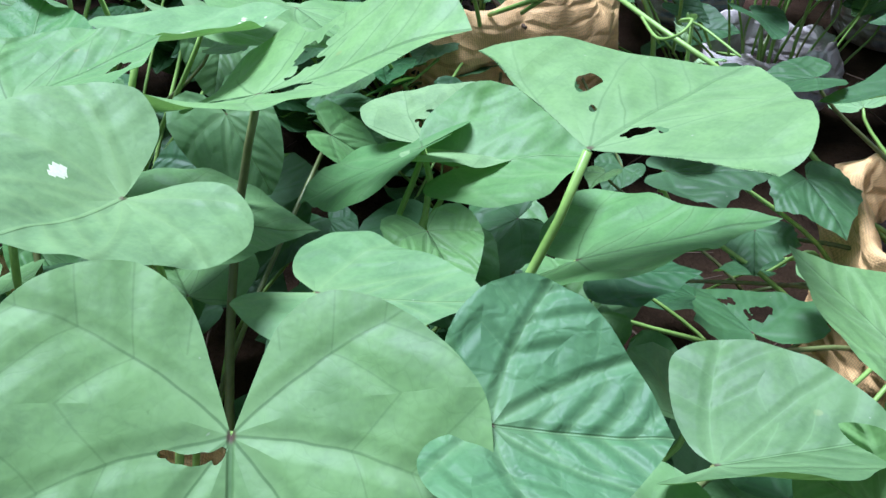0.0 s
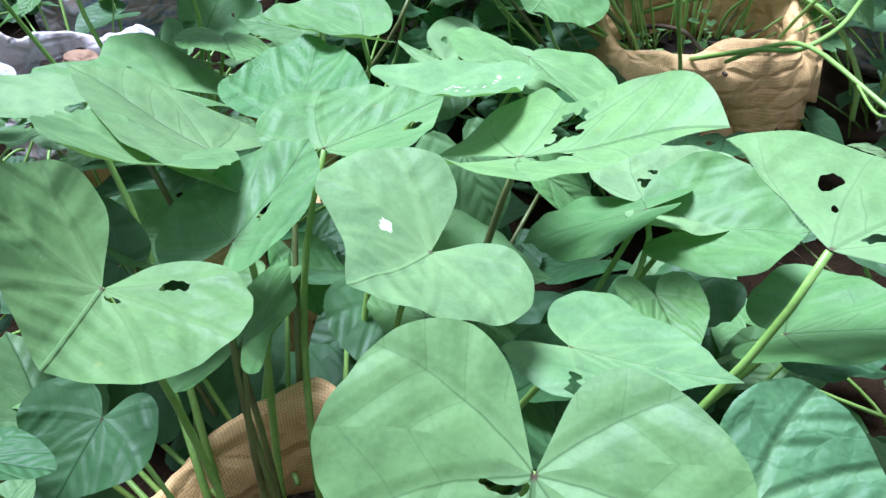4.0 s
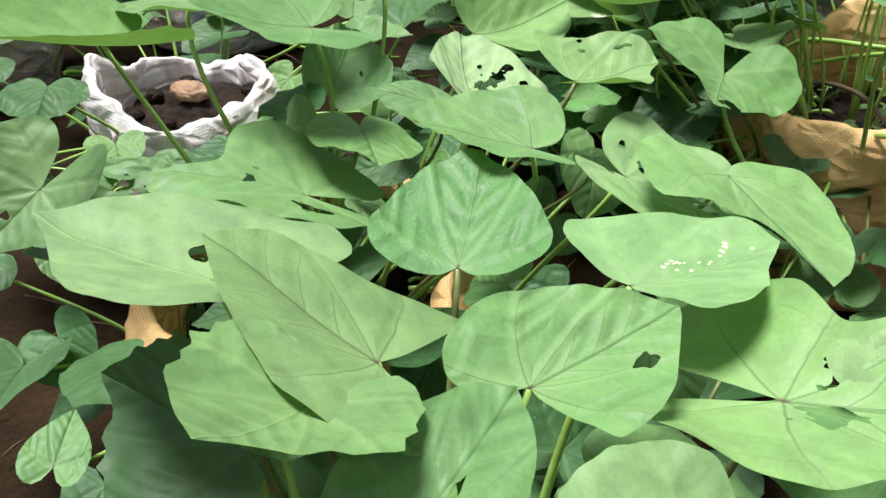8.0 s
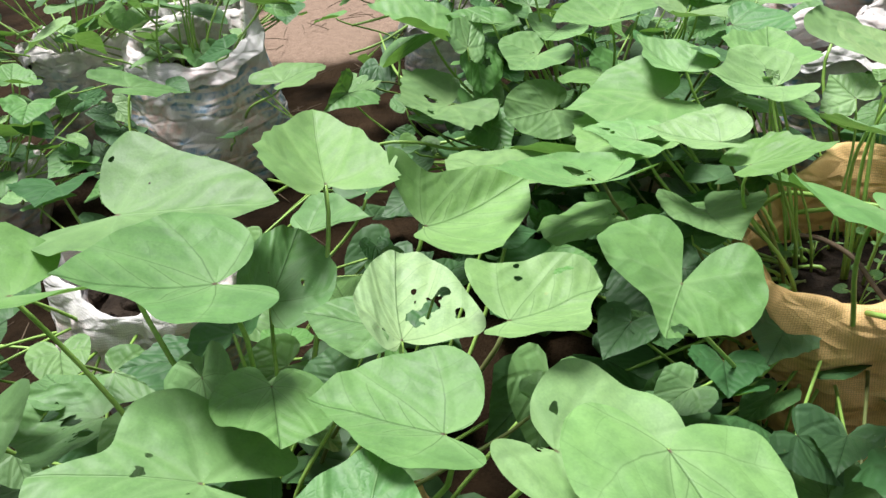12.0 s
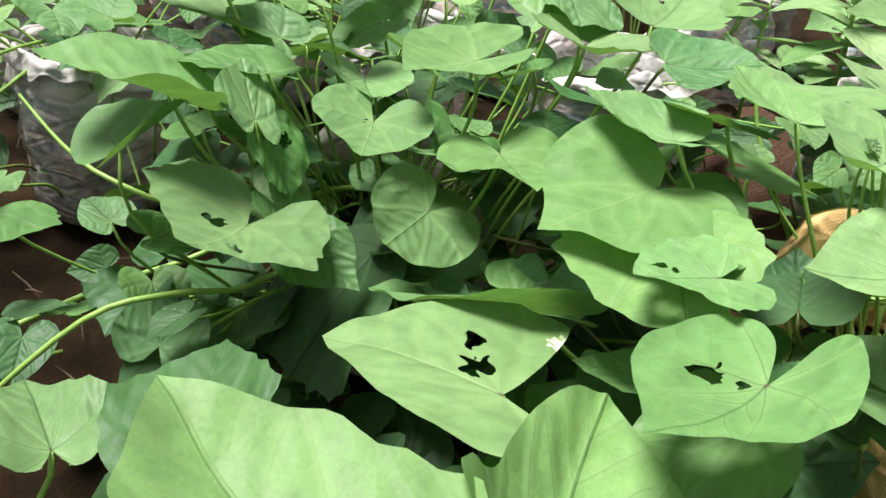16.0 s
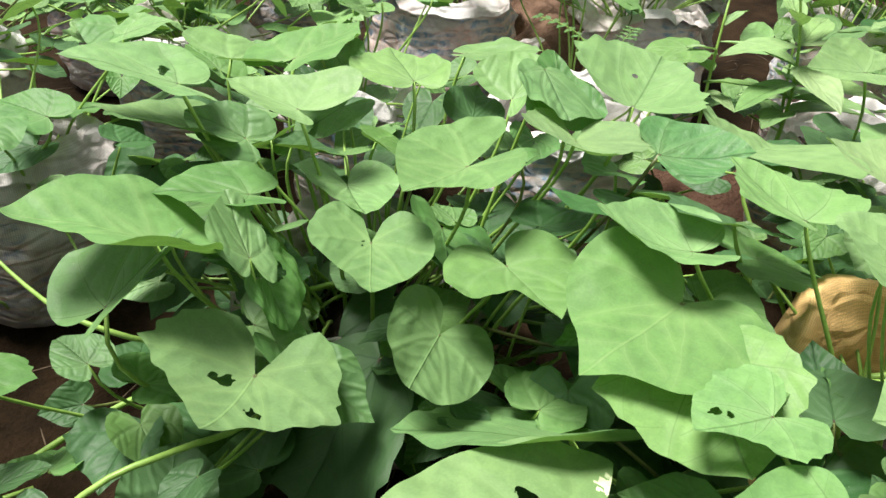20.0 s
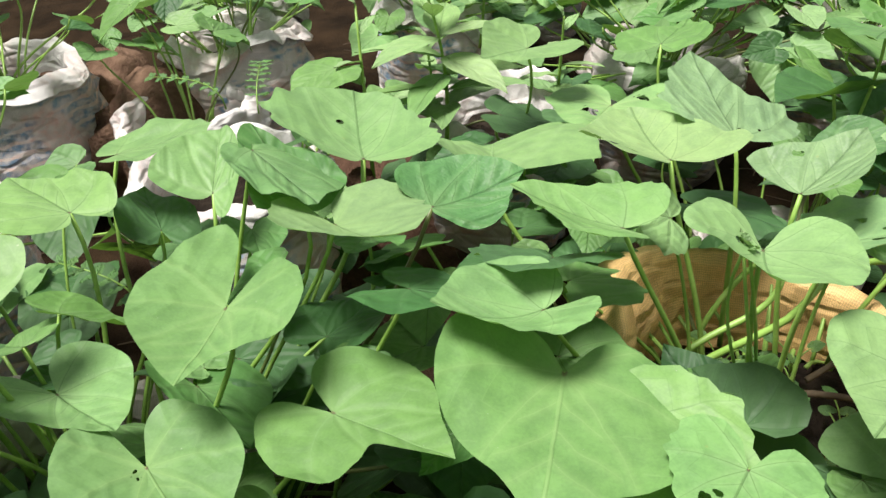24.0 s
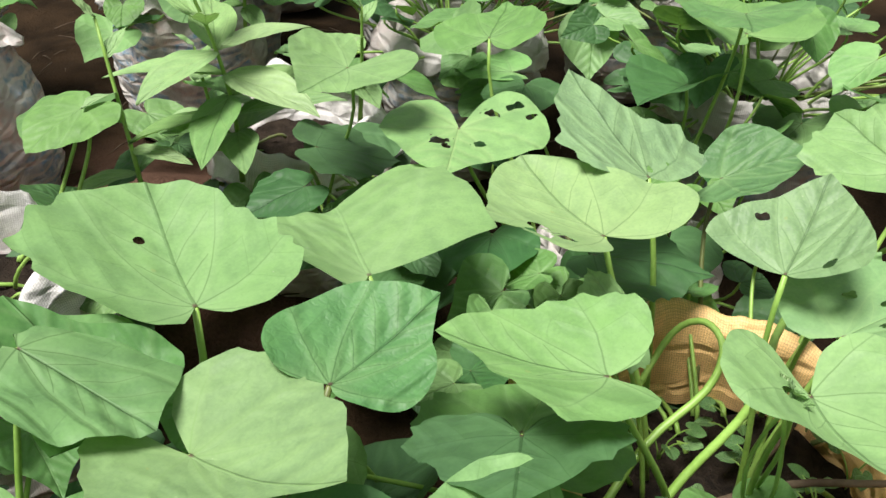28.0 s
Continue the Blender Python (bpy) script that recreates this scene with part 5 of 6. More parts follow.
leaf(plant_w4, -0.534, 1.530, 0.433, 11, 27, -32, 0.0761, 0.59, 0.43, tint='yellow', fold=(0.23, 0.11), droop=-0.06, lobe=(0.36, 0.37), shear=0.06, back=0, cup=-0.07, twist=0.07, swell=(0.01, 0, -0.01, 0.03, 0.09, 0.06), calm=0.45)
leaf(plant_w4, -0.529, 1.553, 0.421, 215, -44, 18, 0.079, 0.57, 0.53, tint='green', holes=((0.3, 0.2, 0.12), (-0.3, 0.3, 0.14), (0.2, 0.02, 0.09)), fold=0.25, droop=0.17, lobe=0.34, shear=0.31)
leaf(plant_w4, -0.613, 1.563, 0.445, 85, 24, -12, 0.1252, 0.68, 0.68, tint='yellow', fold=(0.27, 0.26), droop=0.06, lobe=(0.38, 0.48), shear=-0.05, back=-0.05, cup=0.13, twist=0.31, swell=(-0.05, -0.07, -0.02, 0.01, 0.03, 0.02), calm=0.45)
leaf(plant_w4, -0.519, 1.629, 0.445, 85, 9, -4, 0.0929, 0.63, 0.62, fold=(0.22, 0.19), droop=0.04, lobe=(0.37, 0.35), shear=0.02, back=0, cup=0.02, twist=0.02, swell=(0, 0, 0, 0.02, 0.01, 0), calm=0.45)
leaf(plant_w4, -0.309, 1.578, 0.473, 121, 1, -1, 0.0982, 0.57, 0.73, tint='yellow', shape='round', fold=(0.28, 0.41), droop=-0.08, lobe=(0.47, 0.84), shear=-0.09, back=-0.06, cup=-0.04, twist=0.19, swell=(-0.05, -0.05, -0.11, -0.1, 0.07, -0.03), calm=0.45)
leaf(plant_w4, -0.089, 1.633, 0.495, 318, -9, -9, 0.1298, 0.68, 0.63, tint='pale', shape='toothed', holes=((-0.2, 0.6, 0.035),), fold=(0.41, 0.35), droop=-0.33, lobe=(0.43, 0.31), shear=0.2, back=-0.24, cup=-0.05, twist=0.1, swell=(0.18, 0.03, -0.01, -0.08, 0.06, 0.09), calm=0.45)
leaf(plant_w4, -0.188, 1.738, 0.474, 311, 24, 1, 0.0864, 0.64, 0.32, tint='pale', shape='round', fold=(0.32, 0.27), droop=0.02, lobe=(0.14, 0.37), shear=0.12, back=0, cup=0.12, twist=0.04, swell=(0.04, -0.02, 0.01, 0, 0.06, 0.02), calm=0.45)
leaf(plant_w4, -0.191, 1.575, 0.489, 165, 0, 21, 0.0965, 0.75, 0.61, tint='yellow', shape='toothed', fold=(0.63, 0.22), droop=-0.33, lobe=(0.41, 0.46), shear=-0.15, back=-0.27, cup=-0.14, twist=-0.12, swell=(0.08, 0.06, 0.03, 0.08, 0, -0.13), calm=0.45)
leaf(plant_w4, -0.121, 1.527, 0.487, 250, -11, -15, 0.0917, 0.79, 0.45, tint='quilted', fold=(0.34, 0.27), droop=-0.33, lobe=(0.26, 0.12), shear=0.24, back=-0.07, cup=-0.27, twist=-0.01, swell=(-0.24, 0.2, -0.05, -0.05, -0.06, 0.02), calm=0.45)
leaf(plant_w4, -0.175, 1.626, 0.481, 348, 33, -1, 0.0983, 0.49, 0.42, shape='round', fold=(0.28, 0.4), droop=-0.11, lobe=(-0.02, 0.09), shear=0.09, back=0, cup=0.18, twist=-0.11, swell=(-0.05, 0, 0.07, -0.16, -0.07, 0.01), calm=0.45)
leaf(plant_w4, -0.202, 1.490, 0.462, 195, 3, 17, 0.080, 0.61, 0.78, tint='dark', fold=0.05, droop=0.08, lobe=0.34, shear=-0.21)
leaf(plant_w4, -0.303, 1.655, 0.358, 168, -2, 29, 0.094, 0.65, 0.61, tint='green', fold=0.33, droop=0.09, lobe=0.34, shear=0.01)
leaf(plant_w4, -0.550, 1.831, 0.433, 83, 18, -8, 0.1177, 0.62, 0.60, tint='yellow', fold=(0.23, 0.22), droop=0.03, lobe=(0.37, 0.44), shear=-0.04, back=-0.03, cup=0.07, twist=0, swell=(0, 0, 0, -0.04, 0, 0), calm=0.45)
leaf(plant_w4, -0.566, 1.800, 0.502, 81, 19, -3, 0.1262, 0.65, 0.64, tint='pale', holes=((0.27, 0.134, 0.082),), fold=(0.23, 0.23), droop=0.04, lobe=(0.37, 0.28), shear=0.05, back=0, cup=-0.01, twist=-0.08, swell=(0, -0.01, 0, 0.04, 0.02, 0.02), calm=0.45)
leaf(plant_w4, -0.459, 1.671, 0.512, 41, 8, -3, 0.0942, 0.64, 0.79, tint='pale', fold=(0.23, 0.25), droop=-0.01, lobe=(0.37, 0.3), shear=-0.06, back=-0.01, cup=0.26, twist=-0.16, swell=(0, 0, 0, -0.1, -0.02, 0.11), calm=0.45)
leaf(plant_w4, -0.417, 1.912, 0.483, 303, 12, 9, 0.128, 0.62, 0.61, tint='yellow', fold=0.18, droop=0.05, lobe=0.34, shear=-0.04)
leaf(plant_w4, -0.284, 1.826, 0.473, 1, 6, -2, 0.103, 0.75, 0.51, tint='pale', fold=0.25, droop=0.04, lobe=0.34, shear=0.11)
leaf(plant_w4, -0.412, 1.659, 0.426, 177, 1, 11, 0.0818, 0.65, 0.65, tint='pale', shape='round', fold=(0.29, 0.28), droop=-0.07, lobe=(0.44, 0.41), shear=-0.08, back=-0.1, cup=0.07, twist=0.08, swell=(-0.04, 0, 0, -0.03, -0.01, -0.01), calm=0.45)
leaf(plant_w4, -0.583, 1.704, 0.398, 269, 15, -2, 0.103, 0.60, 0.62, tint='green', fold=0.08, droop=0.0, lobe=0.34, shear=0.27)
leaf(plant_w4, -0.659, 1.529, 0.405, 305, 24, 18, 0.0993, 0.72, 0.64, fold=(0.26, 0.28), droop=0.03, lobe=(0.39, 0.37), shear=0.09, back=0, cup=0.19, twist=0.04, swell=(0, -0.05, -0.04, 0.01, 0.01, -0.01), calm=0.45)
leaf(plant_w4, -0.406, 1.552, 0.271, 124, -33, -12, 0.181, 0.54, 0.55, tint='dark', shape='toothed', fold=0.17, droop=0.11, lobe=0.34, shear=0.57)
leaf(plant_w4, -0.805, 1.603, 0.308, 176, -0, 49, 0.080, 0.65, 0.44, tint='green', shape='toothed', fold=0.79, droop=0.14, lobe=0.34, shear=-0.18)
leaf(plant_w4, -0.664, 1.577, 0.217, 151, -8, -5, 0.074, 0.59, 0.74, tint='dark', shape='toothed', fold=0.34, droop=0.09, lobe=0.34, shear=0.08)
leaf(plant_w4, -0.183, 1.675, 0.531, 174, -13, 15, 0.091, 0.74, 0.49, tint='green', fold=-0.01, droop=0.08, lobe=0.34, shear=0.36)
leaf(plant_w4, -0.195, 1.878, 0.485, 243, 6, 7, 0.102, 0.58, 0.59, tint='yellow', fold=0.06, droop=0.02, lobe=0.34, shear=0.38)
leaf(plant_w4, -0.228, 1.942, 0.437, 259, -33, -28, 0.042, 0.68, 0.74, tint='pale', fold=0.17, droop=0.15, lobe=0.34, shear=0.09)
leaf(plant_u1, 0.349, 1.590, 0.409, 101, 5, 4, 0.1327, 0.71, 0.65, tint='lime', shape='round', holes=((0.187, 0.335, 0.11), (-0.27, 0.315, 0.072), (-0.353, -0.289, 0.088), (-0.616, -0.389, 0.07), (-0.823, -0.218, 0.063),), fold=(0.25, 0.19), droop=-0.04, lobe=(0.5, 0.39), shear=-0.04, back=-0.11, cup=-0.26, twist=0.14, swell=(-0.09, -0.05, -0.03, -0.01, 0.01, 0), calm=0.45)
leaf(plant_u1, 0.629, 1.300, 0.442, 299, 3, -5, 0.137, 0.66, 0.73, tint='yellow', fold=0.29, droop=0.08, lobe=0.34, shear=-0.03)
leaf(plant_u1, 0.554, 1.360, 0.399, 61, 9, -11, 0.105, 0.66, 0.73, tint='dark', fold=0.38, droop=0.05, lobe=0.34, shear=0.03)
leaf(plant_u1, 0.538, 1.310, 0.498, 93, 9, -4, 0.101, 0.71, 0.69, fold=0.14, droop=0.05, lobe=0.34, shear=0.02)
leaf(plant_u1, 0.547, 1.609, 0.436, 272, 7, 12, 0.112, 0.66, 0.65, fold=0.16, droop=0.06, lobe=0.34, shear=-0.02)
leaf(plant_u1, 0.377, 1.350, 0.288, 114, 4, -2, 0.087, 0.63, 0.75, tint='dark', fold=0.01, droop=0.05, lobe=0.34, shear=0.03)
leaf(plant_u1, 0.680, 1.587, 0.317, 91, -6, -2, 0.093, 0.66, 0.66, tint='dark', fold=-0.06, droop=0.07, lobe=0.34, shear=0.1)
leaf(plant_r, 0.321, 1.704, 0.478, 83, 4, 12, 0.0955, 0.72, 0.63, tint='pale', shape='round', fold=(0.32, 0.3), droop=-0.06, lobe=(0.47, 0.47), shear=-0.08, back=-0.11, cup=0.04, twist=0.13, swell=(-0.05, -0.04, -0.02, -0.04, -0.03, -0.03), calm=0.45)
leaf(plant_r, 0.339, 1.761, 0.366, 209, -15, -3, 0.105, 0.58, 0.64, tint='dark', shape='toothed', fold=0.08, droop=0.09, lobe=0.34, shear=0.16)
leaf(plant_r, 0.301, 1.762, 0.334, 52, -4, 1, 0.080, 0.62, 0.60, tint='dark', shape='toothed', fold=0.01, droop=0.06, lobe=0.34, shear=0.17)
leaf(plant_r, 0.449, 2.078, 0.315, 165, -17, -2, 0.078, 0.61, 0.58, tint='green', shape='smooth', fold=0.07, droop=0.1, lobe=0.34, shear=0.14)
leaf(plant_r, 0.465, 1.775, 0.320, 121, -6, 4, 0.096, 0.67, 0.67, tint='dark', fold=-0.08, droop=0.07, lobe=0.34, shear=0.12)
leaf(plant_r, 0.405, 1.691, 0.285, 106, -1, 3, 0.083, 0.68, 0.65, tint='dark', fold=-0.05, droop=0.06, lobe=0.34, shear=0.1)
leaf(plant_q2, 0.774, 1.365, 0.308, 89, 6, -16, 0.106, 0.70, 0.78, tint='dark', shape='round', fold=0.27, droop=0.06, lobe=0.34, shear=0.01)
leaf(plant_w5, 0.252, 2.002, 0.424, 81, -3, 6, 0.0819, 0.62, 0.62, shape='round', fold=(0.09, 0.09), droop=0.16, lobe=(0.33, 0.35), shear=0.03, back=0.02, cup=-0.2, twist=0.03, swell=(0, -0.01, 0, -0.02, -0.02, -0.01), calm=0.45)
leaf(plant_w5, 0.299, 2.059, 0.395, 100, -2, -5, 0.095, 0.65, 0.64, fold=0.07, droop=0.07, lobe=0.34, shear=0.03)
leaf(plant_w1, -0.588, 1.201, 0.328, 349, 8, 12, 0.118, 0.55, 0.52, tint='dark', shape='toothed', fold=0.44, droop=0.05, lobe=0.34, shear=0.16)
leaf(plant_w1, -0.682, 1.233, 0.317, 21, 2, -11, 0.095, 0.62, 0.45, tint='green', shape='toothed', fold=0.38, droop=0.06, lobe=0.34, shear=0.16)
leaf(plant_w1, -0.608, 1.056, 0.344, 277, 20, -1, 0.092, 0.68, 0.68, tint='green', shape='smooth', fold=0.4, droop=0.04, lobe=0.34, shear=-0.06)
leaf(plant_w1, -1.061, 1.317, 0.412, 338, -17, -8, 0.109, 0.69, 0.60, tint='green', shape='smooth', fold=0.12, droop=0.15, lobe=0.34, shear=-0.21)
leaf(plant_w1, -1.221, 1.248, 0.244, 204, 11, 2, 0.105, 0.70, 0.71, tint='dark', shape='toothed', fold=0.25, droop=0.05, lobe=0.34, shear=0.0)
leaf(plant_w1, -1.125, 0.925, 0.312, 197, -6, 6, 0.086, 0.69, 0.61, tint='dark', fold=-0.02, droop=0.07, lobe=0.34, shear=0.04)
leaf(plant_w1, -0.972, 0.888, 0.315, 208, -4, 3, 0.090, 0.62, 0.71, tint='dark', fold=-0.05, droop=0.06, lobe=0.34, shear=0.13)
leaf(plant_w3, -0.793, 1.976, 0.412, 198, -4, 12, 0.081, 0.58, 0.67, tint='green', shape='round', fold=0.22, droop=0.09, lobe=0.34, shear=-0.01)
leaf(plant_w3, -0.942, 2.207, 0.219, 162, -14, 3, 0.076, 0.62, 0.58, tint='dark', fold=-0.04, droop=0.09, lobe=0.34, shear=0.11)
leaf(plant_w3, -0.989, 2.158, 0.156, 193, -31, 5, 0.104, 0.49, 0.47, tint='dark', fold=0.01, droop=0.13, lobe=0.34, shear=0.25)
leaf(plant_w3, -0.905, 1.848, 0.241, 169, -5, 4, 0.055, 0.60, 0.55, fold=0.08, droop=0.08, lobe=0.34, shear=0.03)
leaf(plant_w3, -0.844, 1.796, 0.253, 151, -5, -10, 0.066, 0.56, 0.61, fold=-0.03, droop=0.06, lobe=0.34, shear=0.2)
leaf(plant_w2, -0.983, 1.666, 0.295, 338, 5, 1, 0.122, 0.65, 0.61, tint='green', shape='smooth', fold=0.16, droop=0.07, lobe=0.34, shear=-0.09)
leaf(plant_v4, -1.427, 1.433, 0.309, 214, -3, 13, 0.080, 0.66, 0.62, tint='green', shape='smooth', fold=0.2, droop=0.09, lobe=0.34, shear=-0.01)
leaf(plant_w4, -0.491, 1.953, 0.475, 289, -15, -2, 0.1087, 0.68, 0.63, tint='pale', fold=(0.27, 0.25), droop=0.06, lobe=(0.43, 0.37), shear=-0.05, back=-0.05, cup=0.07, twist=-0.01, swell=(-0.03, -0.01, 0.01, 0, 0, 0), calm=0.45)
leaf(plant_a, -0.067, 1.276, 0.499, 60, 38, 10, 0.017, 0.45, 0.45, tint='lime', fold=0.7, droop=-0.2, lobe=0.2)
leaf(plant_a, -0.072, 1.279, 0.498, 150, 20, -10, 0.014, 0.45, 0.45, tint='lime', fold=0.7, droop=-0.2, lobe=0.2)
leaf(plant_a, -0.064, 1.281, 0.498, 330, 45, 0, 0.012, 0.45, 0.45, tint='lime', fold=0.6, droop=-0.2, lobe=0.2)
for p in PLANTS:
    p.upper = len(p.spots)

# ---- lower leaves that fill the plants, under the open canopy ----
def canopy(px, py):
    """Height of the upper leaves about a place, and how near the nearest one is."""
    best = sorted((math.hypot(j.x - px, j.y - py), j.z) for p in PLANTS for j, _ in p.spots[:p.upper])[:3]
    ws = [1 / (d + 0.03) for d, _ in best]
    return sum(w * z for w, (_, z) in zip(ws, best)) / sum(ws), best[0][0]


def grow(plant, count, spread, lo, hi, seed, tints=("green", "green", "pale", "dark"), size=(0.05, 0.095)):
    """A whole plant, seen only at a distance: long upright petioles with a leaf on each."""
    rnd = random.Random(seed)
    for _ in range(count):
        a, d = rnd.uniform(0, 2 * math.pi), spread * rnd.random() ** 0.6
        px, py = plant.base.x + d * math.cos(a), plant.base.y + d * math.sin(a)
        pz = plant.base.z + rnd.uniform(lo, hi) * (1 - 0.5 * d / spread)
        if any(math.hypot(px - cx, py - cy) < cr for cx, cy, cr in CLEAR):
            continue
        s = rnd.uniform(*size)
        leaf(plant, px, py, pz, math.degrees(-a) + 90 + rnd.gauss(180, 70), rnd.gauss(-5, 16), rnd.gauss(0, 16), s, rnd.uniform(0.5, 0.68), rnd.uniform(0.5, 0.68),
             rnd.choice(tints), rnd.choice(("smooth", "toothed", "round")), reach=rnd.uniform(0.5, 0.9), rings=6, half=13)


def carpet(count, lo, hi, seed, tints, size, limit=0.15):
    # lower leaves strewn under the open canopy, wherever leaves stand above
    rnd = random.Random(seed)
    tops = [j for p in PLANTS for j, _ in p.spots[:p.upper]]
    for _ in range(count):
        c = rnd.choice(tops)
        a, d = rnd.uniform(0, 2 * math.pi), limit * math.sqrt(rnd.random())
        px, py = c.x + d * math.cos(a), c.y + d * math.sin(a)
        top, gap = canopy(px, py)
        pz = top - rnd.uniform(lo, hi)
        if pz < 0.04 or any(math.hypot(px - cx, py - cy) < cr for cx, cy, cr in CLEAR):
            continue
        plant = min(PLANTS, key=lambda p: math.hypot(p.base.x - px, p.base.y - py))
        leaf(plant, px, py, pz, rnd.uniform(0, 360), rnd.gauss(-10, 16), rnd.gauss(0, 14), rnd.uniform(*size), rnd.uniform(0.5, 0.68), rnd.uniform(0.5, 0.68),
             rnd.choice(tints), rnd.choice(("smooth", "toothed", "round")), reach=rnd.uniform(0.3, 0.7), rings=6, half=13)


CLEAR = ((0.03, 1.36, 0.10), (-0.21, 0.25, 0.14), (-0.29, 0.31, 0.09), (-0.58, 0.54, 0.08), (-0.42, 1.61, 0.06), (0.09, 1.02, 0.09), (0.10, 1.38, 0.07), (0.06, 1.24, 0.12), (-0.93, 1.08, 0.12), (-0.86, 1.74, 0.15), (-0.95, 1.92, 0.1), (0.5, 2.2, 0.16), (0.58, 1.9, 0.07))
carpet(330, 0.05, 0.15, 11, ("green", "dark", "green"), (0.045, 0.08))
# lowest layer, all in the dark tint with its painted-in shade
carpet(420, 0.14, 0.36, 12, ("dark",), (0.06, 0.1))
for k, (p, n) in enumerate(((plant_w2, 34), (plant_w3, 24), (plant_p3, 40), (plant_q1, 70), (plant_q2, 60), (plant_v1, 30), (plant_v2, 60), (plant_q3, 60), (plant_q4, 60), (plant_q5, 64), (plant_v3, 34), (plant_v4, 40), (plant_v5, 36), (plant_c, 16), (plant_v6, 60), (plant_v7, 56), (plant_v8, 60), (plant_v9, 44), (plant_v10, 40), (plant_w4, 20))):
    grow(p, n, 0.32, 0.02, 0.30, 200 + k)
for k, (p, n) in enumerate(((plant_p1, 26), (plant_p2, 24), (plant_p5, 10))):
    grow(p, n, 0.26, 0.16, 0.36, 260 + k)


# ---- weeds, runners and small things ----
def tube_thing(name, points, r0, r1, mat, label, category, steps=4, kind=""):
    bm = bmesh.new()
    pts = [Vector(p) for p in points]
    path = []
    for i in range(len(pts) - 1):
        a, b = pts[max(i - 1, 0)], pts[min(i + 2, len(pts) - 1)]
        for s in range(steps):
            t = s / steps
            p, q = pts[i], pts[i + 1]
            path.append(0.5 * (2 * p + (q - a) * t + (2 * a - 5 * p + 4 * q - b) * t * t + (3 * p - a - 3 * q + b) * t ** 3))
    path.append(pts[-1])
    n = len(path)
    tube(bm, path, [r0 + (r1 - r0) * i / (n - 1) for i in range(n)], 8)
    return tagged(link(name, bm, mat), label, category, kind=kind)


def lance_mesh(length, width, seed, fold=0.25, droop=0.35):
    """A lance-shaped weed leaf along +y with a folded midrib."""
    bm = bmesh.new()
    uvl = bm.loops.layers.uv.new("UVMap")
    rows = []
    n = 12
    for i in range(n + 1):
        t = i / n
        w = width * (math.sin(math.pi * t ** 0.8) ** 0.9 if 0 < t < 1 else 0.02)
        row = []
        for s in (-1, -0.5, 0, 0.5, 1):
            y = length * t
            row.append(bm.verts.new((s * w, y, fold * abs(s) * w - droop * length * t * t * 0.5 + 0.004 * noise.noise(Vector((s, t * 4, seed))))))
        rows.append((t, row))
    for (t1, a), (t2, b) in zip(rows, rows[1:]):
        for k in range(4):
            fc = bm.faces.new((a[k], a[k + 1], b[k + 1], b[k]))
            for lp, (u, v) in zip(fc.loops, ((k, t1), (k + 1, t1), (k + 1, t2), (k, t2))):
                lp[uvl].uv = ((u - 2) * 0.3, 0.05 + v)
    bmesh.ops.recalc_face_normals(bm, faces=bm.faces)
    return bm


def weed(x, y, z, top, leaves, size, seed, label="upright leafy green weed with narrow pointed leaves"):
    rnd = random.Random(seed)
    thing = tagged(empty("weed", (x, y, z)), label, "weed", "weeds")
    tip = Vector((rnd.uniform(-0.03, 0.03), rnd.uniform(-0.03, 0.03), top - z))
    bend = Vector((rnd.uniform(-0.02, 0.02), rnd.uniform(-0.02, 0.02), (top - z) * 0.5))
    path = bezier(Vector((0, 0, -0.01)), bend * 0.5, bend, tip, 10)
    sm = bmesh.new()
    tube(sm, path, [0.0042 - 0.0024 * i / 10 for i in range(11)], 7)
    part("stem", sm, STEM, thing)
    for k in range(leaves):
        t = 0.25 + 0.75 * (k + 1) / leaves
        p = path[min(10, int(t * 10))]
        crown = max(0.0, (t - 0.75) / 0.25)
        s = size * (0.7 + 0.5 * math.sin(math.pi * min(1.0, t))) * (1 - 0.35 * crown)
        lm = lance_mesh(s, s * rnd.uniform(0.17, 0.24), seed * 50 + k)
        ob = part("leaf", lm, LEAF["lime"] if t > 0.55 else LEAF["yellow"], thing)
        r, f, n = axes(k * 137.5 + rnd.uniform(-15, 15), 8 + 45 * crown + rnd.uniform(-12, 12), rnd.uniform(-12, 12))
        ob.matrix_local = Matrix.Translation(p) @ Matrix((r, f, n)).transposed().to_4x4()
    return thing


weed(0.40, 1.91, 0.27, 0.555, 18, 0.125, 1)
weed(0.30, 1.99, 0.20, 0.50, 9, 0.075, 2)
weed(0.47, 1.98, 0.26, 0.42, 9, 0.07, 3)
weed(0.62, 1.83, 0.26, 0.44, 9, 0.07, 4)
weed(0.24, 0.78, 0.22, 0.40, 10, 0.05, 5)
weed(-1.30, 1.70, 0.27, 0.44, 10, 0.06, 6)
weed(0.85, 2.15, 0.28, 0.50, 12, 0.09, 7)


